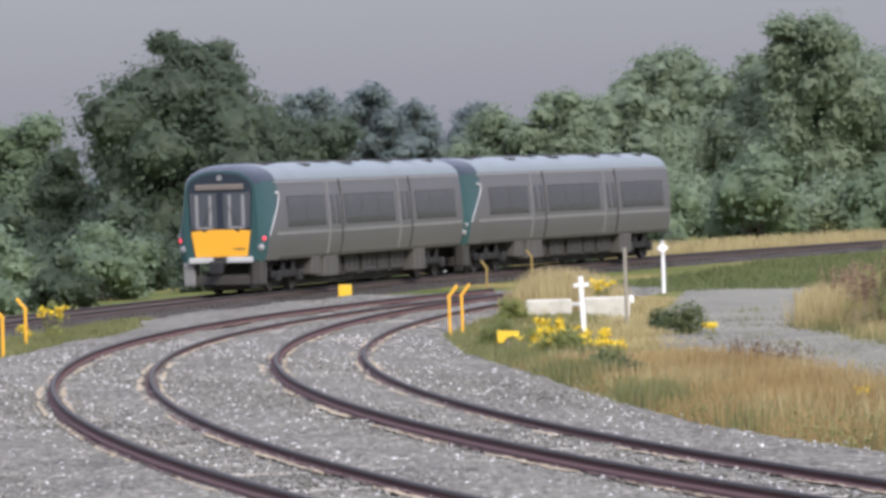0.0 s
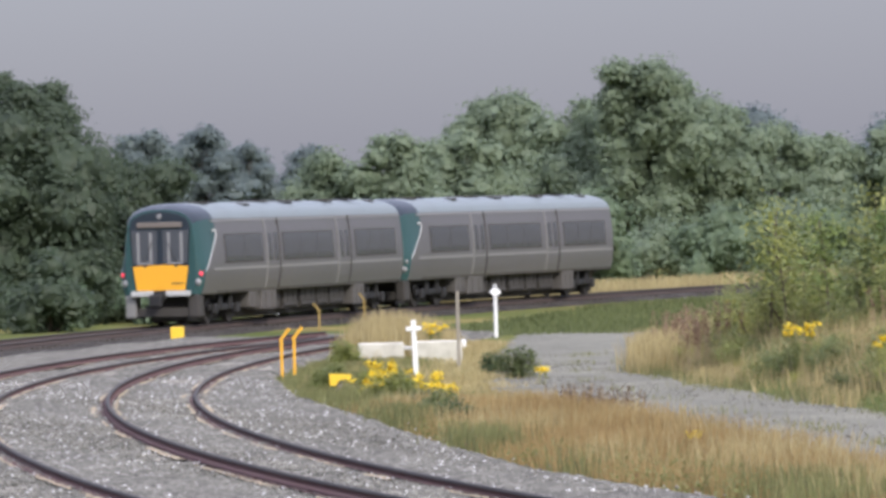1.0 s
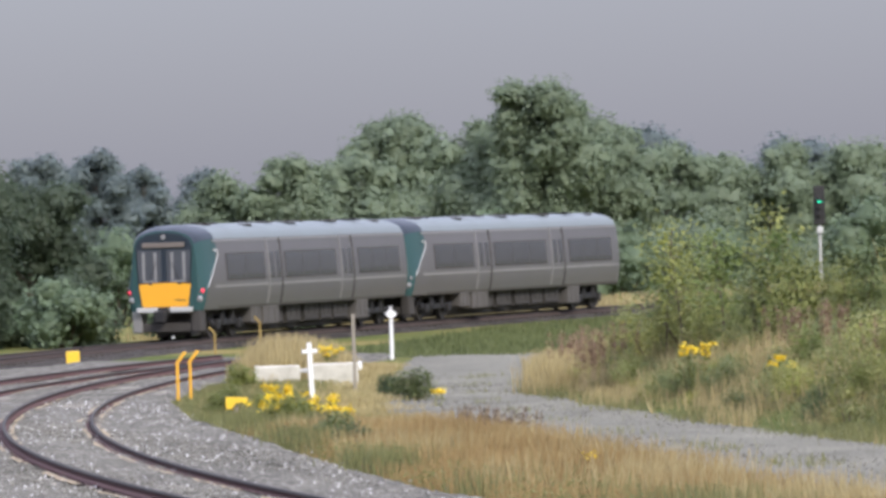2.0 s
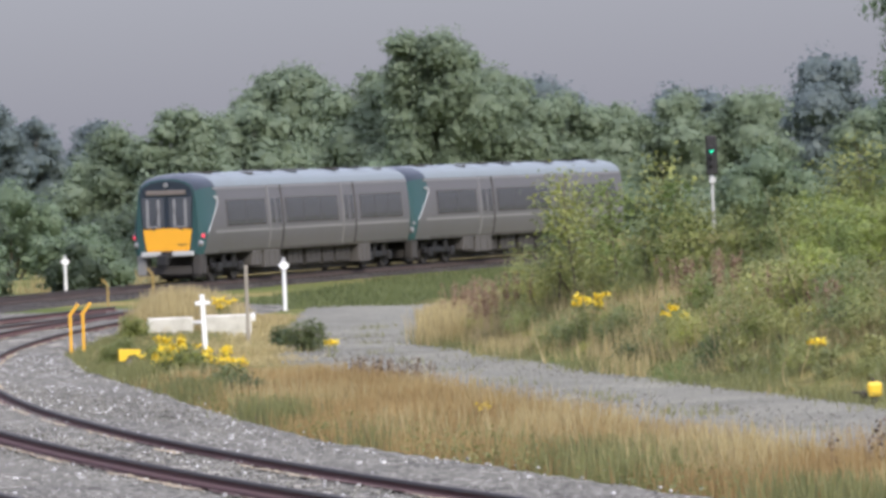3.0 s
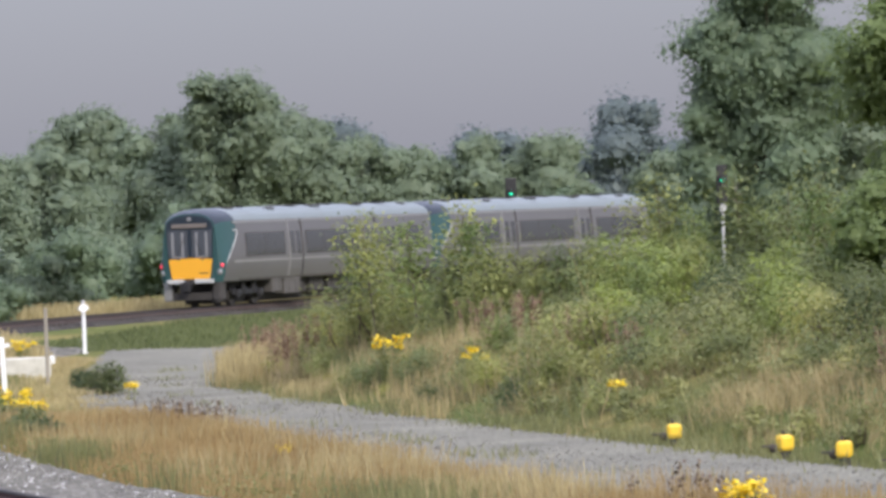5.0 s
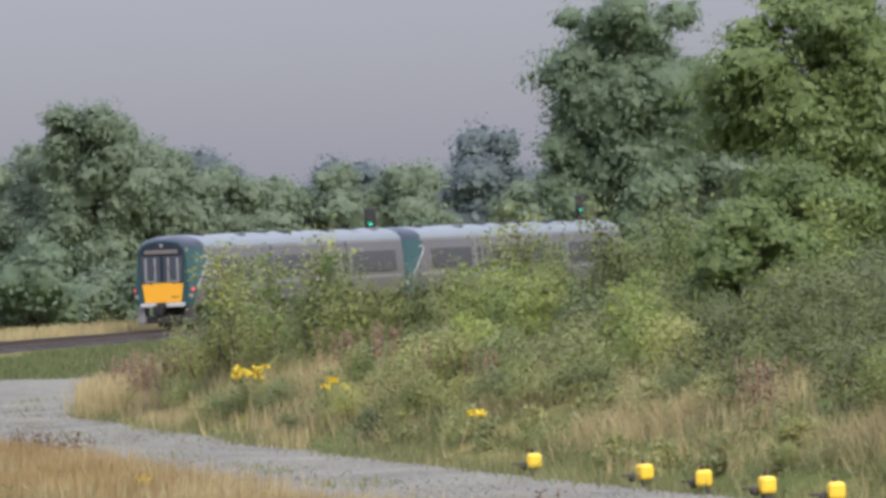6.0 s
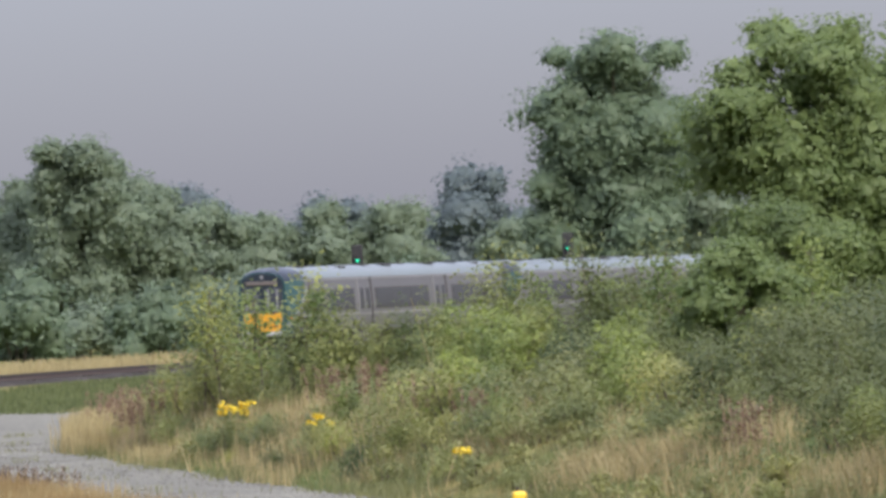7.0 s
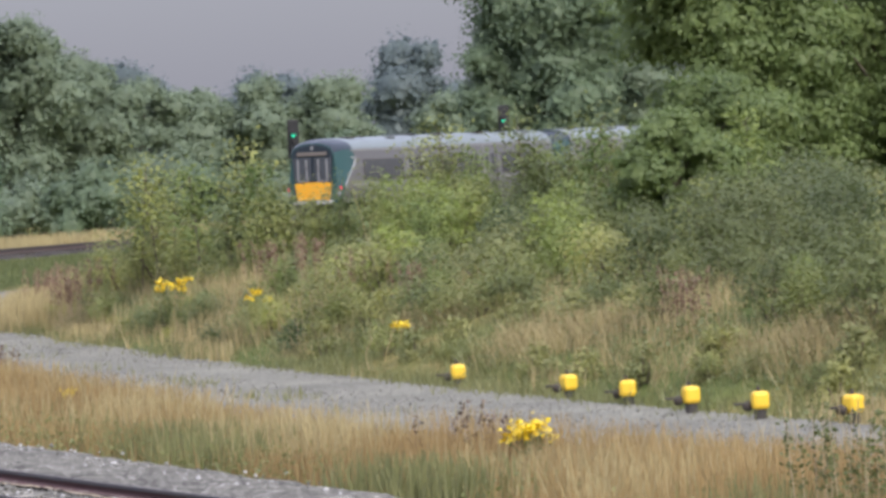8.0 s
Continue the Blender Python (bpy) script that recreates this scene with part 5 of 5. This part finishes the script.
def dead_stem(seed, h):
    rng = np.random.default_rng(seed)
    bm = bmesh.new()
    p = Vector((0, 0, -0.1))
    for k in range(5):
        q = p + Vector((rng.normal(0, 0.05), rng.normal(0, 0.05), h / 5))
        rod(bm, p, q, 0.013 - 0.002 * k, 0.011 - 0.002 * k, 6)
        p = q
    return tagged(part("dead_stem", bm, M_TAN), "bare bleached dead stem on the bank", "dead plant", "dead stems")


for k, (x, y, z, h) in enumerate(((11.0, 95, -0.1, 0.75), (11.3, 95.4, 0, 0.8), (11.6, 96, 0.05, 0.7), (10.9, 112, 0.3, 1.5), (12.4, 104, 0.5, 1.2), (13.5, 114, 0.8, 2.2), (12.9, 112, 0.6, 1.6))):
    dead_stem(120 + k, h).matrix_basis = pose(x, y, z, 6 * (k % 3) - 5, 8 * (k % 2), 50 * k)


# ---- lineside furniture ----
def hook_post(h=1.18, mat=M_HOOK, label="yellow bent-top steel marker post beside the track"):
    t = tagged(empty("marker_post"), label, "marker post", "yellow marker posts")
    bm = bmesh.new()
    box(bm, (0, 0, h * 0.38), (0.066, 0.066, h * 0.80), 0.012)
    part("upright", bm, mat, t)
    bm = bmesh.new()
    box(bm, (0.075, 0, h * 0.885), (0.066, 0.066, h * 0.30), 0.012, Matrix.Rotation(radians(38), 4, "Y"))
    part("bent_top", bm, mat, t)
    return t


HOOK = hook_post()
plant(HOOK, [(0.10, 136.3, BASE, 0), (0.38, 137.6, BASE, 0), (-9.24, 136.9, BASE, 180), (-9.06, 127.2, BASE, 180)])
plant(hook_post(1.1, M_DULLPOST, "faded olive-yellow bent-top post beside the running line"), [(1.38, 200, BASE - 0.1, 180), (2.98, 210, BASE + 0.1, 180)])


def cross_post():
    t = tagged(empty("white_post"), "white wooden post with a short crossbar", "post")
    bm = bmesh.new()
    box(bm, (0, 0, 0.58), (0.11, 0.11, 1.42), 0.012)
    part("upright", bm, M_WHITE, t)
    bm = bmesh.new()
    box(bm, (0, -0.02, 1.10), (0.34, 0.09, 0.09), 0.012)
    part("crossbar", bm, M_WHITE, t)
    return t


cross_post().matrix_basis = pose(3.05, 136.7, BASE, 0, -2, 0)
bm = bmesh.new()
box(bm, (0, 0, 0.85), (0.08, 0.08, 2.0), 0.015)
tagged(part("timber_post", bm, M_WOODPOST), "weathered grey timber post in the grass", "post").matrix_basis = pose(4.12, 141.1, BASE)


def lamp_post():
    t = tagged(empty("indicator_post"), "white points indicator on a slim white post", "signal post", "white indicators")
    bm = bmesh.new()
    rod(bm, (0, 0, -0.1), (0, 0, 1.3), 0.06, 0.055, 12)
    part("post", bm, M_WHITE, t)
    bm = bmesh.new()
    rod(bm, (0, -0.10, 1.42), (0, 0.10, 1.42), 0.13, 0.13, 20)
    box(bm, (0, 0, 1.42), (0.32, 0.10, 0.10), 0.02)
    part("head", bm, M_WHITE, t)
    bm = bmesh.new()
    rod(bm, (0, 0, 1.56), (0, 0, 1.66), 0.06, 0.04, 10)
    part("cap", bm, M_PALE, t)
    return t


LAMP = lamp_post()
plant(LAMP, [(6.56, 185.8, BASE - 0.05, 0), (0.05, 224, -0.36, 0)])
for k, (x, y) in enumerate(((11.2, 300), (13.2, 301), (14.9, 302), (16.2, 303), (19.0, 304))):
    bm = bmesh.new()
    box(bm, (0, 0, 0.15), (0.13, 0.13, 0.75), 0.02)
    tagged(part("fence_post", bm, M_WOODPOST), "short weathered post in far dry grass", "post", "far pale posts").matrix_basis = pose(x, y, BASE + 0.1)


def concrete_block():
    t = tagged(empty("concrete_trough"), "weathered white concrete trough in two lengths", "concrete block")
    for x0, x1, zt in ((1.95, 3.05, 0.58), (3.35, 4.45, 0.60)):
        bm = bmesh.new()
        box(bm, ((x0 + x1) / 2, 0, zt / 2 - 0.1), (x1 - x0, 0.55, zt + 0.2), 0.04)
        part("block", bm, M_BLOCK, t)
    bm = bmesh.new()
    box(bm, (3.2, 0.12, 0.44), (0.9, 0.22, 0.10), 0.02)
    part("lid", bm, M_PALE, t, "grey slab bridging the gap")
    bm = bmesh.new()
    box(bm, (4.50, 0.1, 0.52), (0.10, 0.3, 0.20), 0.03)
    part("end_stub", bm, M_WHITE, t)
    return t


concrete_block().matrix_basis = pose(0, 149.5, BASE, 0, 0, 0)


def yellow_box():
    t = tagged(empty("trackside_box"), "yellow steel cabinet beside the running line", "cabinet")
    bm = bmesh.new()
    box(bm, (0, 0, 0.31), (0.41, 0.33, 0.37), 0.02)
    part("body", bm, M_LEMON, t)
    bm = bmesh.new()
    box(bm, (0, 0, 0.05), (0.36, 0.3, 0.2), 0.01)
    part("plinth", bm, M_PALE, t)
    bm = bmesh.new()
    rod(bm, (0.2, 0, 0.52), (0.34, 0, 0.62), 0.012, 0.012, 6)
    part("handle", bm, M_BLACK, t)
    return t


yellow_box().matrix_basis = pose(-3.04, 190.5, BASE)


def wedge_marker():
    t = tagged(empty("wedge_marker"), "yellow wedge-shaped marker lying by the ballast", "marker")
    bm = bmesh.new()
    pts = [(-0.20, -0.02), (-0.20, 0.22), (0.24, 0.20), (0.24, 0.12), (0.0, 0.09), (-0.08, -0.02)]
    f = bm.faces.new([bm.verts.new((x, 0.09, z)) for x, z in pts])
    r = bmesh.ops.extrude_face_region(bm, geom=[f])
    bmesh.ops.translate(bm, verts=[v for v in r["geom"] if isinstance(v, bmesh.types.BMVert)], vec=(0, -0.18, 0))
    bmesh.ops.recalc_face_normals(bm, faces=bm.faces)
    part("body", bm, M_LEMON, t)
    bm = bmesh.new()
    box(bm, (0, 0.05, -0.12), (0.10, 0.06, 0.34), 0.01)
    part("stake", bm, M_WOODPOST, t)
    return t


wedge_marker().matrix_basis = pose(1.24, 124.9, BASE + 0.20)


def drum():
    t = tagged(empty("yellow_float"), "yellow capped drain marker at the road edge", "marker", "yellow markers along the road")
    bm = bmesh.new()
    box(bm, (0.04, 0, 0.14), (0.21, 0.21, 0.22), 0.05)
    part("cap", bm, M_LEMON, t)
    bm = bmesh.new()
    rod(bm, (0.04, 0, -0.16), (0.04, 0, 0.06), 0.08, 0.075, 10)
    part("pipe", bm, M_UNDER, t, "dark pipe under the cap")
    bm = bmesh.new()
    ball(bm, (-0.10, 0.06, 0.07), 0.07, (1.0, 1, 0.9))
    box(bm, (-0.19, 0.08, 0.10), (0.16, 0.04, 0.03), 0.01)
    part("pipe_stub", bm, M_TIMBER, t, "dark lump with a short bar beside the cap")
    bm = bmesh.new()
    rod(bm, (0.02, 0, 0.24), (0.02, 0, 0.31), 0.03, 0.02, 8)
    part("knob", bm, M_TIMBER, t)
    return t


DRUM = drum()
plant(DRUM, [(11.55, 89.0, BASE + 0.11, 0), (12.21, 82.6, BASE + 0.11, 20), (12.52, 79.5, BASE + 0.11, -15), (12.77, 76.1, BASE + 0.12, 8), (13.15, 73.4, BASE + 0.12, 0), (13.85, 71.1, BASE + 0.12, 35)])


def signal(h_box, h_lit, h_top):
    t = tagged(empty("railway_signal"), "black colour-light signal showing green on a grey post", "railway signal", "colour-light signals")
    bm = bmesh.new()
    rod(bm, (0, 0.12, -0.2), (0, 0.12, h_top - 0.3), 0.08, 0.07, 12)
    part("post", bm, M_PALE, t)
    bm = bmesh.new()
    box(bm, (0, 0, (h_top + h_box + 0.25) / 2), (0.55, 0.12, h_top - h_box - 0.25), 0.05)
    box(bm, (0, 0.10, (h_top + h_box + 0.25) / 2), (0.34, 0.22, h_top - h_box - 0.5), 0.03)
    head = part("head", bm, M_BLACK, t, "black signal head with backboard")
    for z in (h_lit, h_lit - 0.36, h_lit - 0.72):
        bm = bmesh.new()
        rod(bm, (0, -0.06, z + 0.13), (0, -0.30, z + 0.13), 0.13, 0.12, 14)
        part("hood", bm, M_BLACK, head)
        bm = ball(bmesh.new(), (0, -0.07, z), 0.095, (1, 0.35, 1))
        part("lens", bm, M_GREEN if z == h_lit else M_GLASS, head, "lit green lens" if z == h_lit else "dark lens")
    bm = bmesh.new()
    box(bm, (0, -0.05, h_box), (0.30, 0.10, 0.30), 0.03)
    part("plate", bm, M_PALE, t, "white identification plate")
    return t


SIG = signal(3.62, 5.02, 5.75)
plant(SIG, [(31.2, 297, BASE, 0), (41.85, 300, BASE + 0.3, 0)])


def shed():
    t = tagged(empty("white_shed"), "white low shed half hidden by trees", "shed")
    bm = bmesh.new()
    box(bm, (0, 0, 0.75), (2.6, 3.0, 3.9), 0.03)
    part("wall", bm, M_SHED, t)
    bm = bmesh.new()
    for sx in (-1, 1):
        box(bm, (sx * 0.72, 0, 2.95), (1.65, 3.4, 0.10), 0.02, Matrix.Rotation(sx * radians(24), 4, "Y"))
    part("roof", bm, M_SHED, t, "pale sheet roof")
    bm = bmesh.new()
    box(bm, (0.2, -1.52, 1.0), (0.9, 0.06, 2.0), 0.02)
    part("door", bm, M_GREY, t)
    return t


shed().matrix_basis = pose(5.2, 294, BASE + 1.3, 0, 0, 20) @ Matrix.Diagonal((0.72, 0.72, 0.72, 1))


# ---- what moves ----
def motions():
    for car, ahead in ((tail_car, 0.0), (lead_car, CAR + 0.55)):
        walk(car, [(t, car_pose(SPEED * t + ahead)) for t in (0.0, 1.0, 2.0, 3.0, 4.0, 5.0, 6.0, 7.0, 8.0)])


motions()
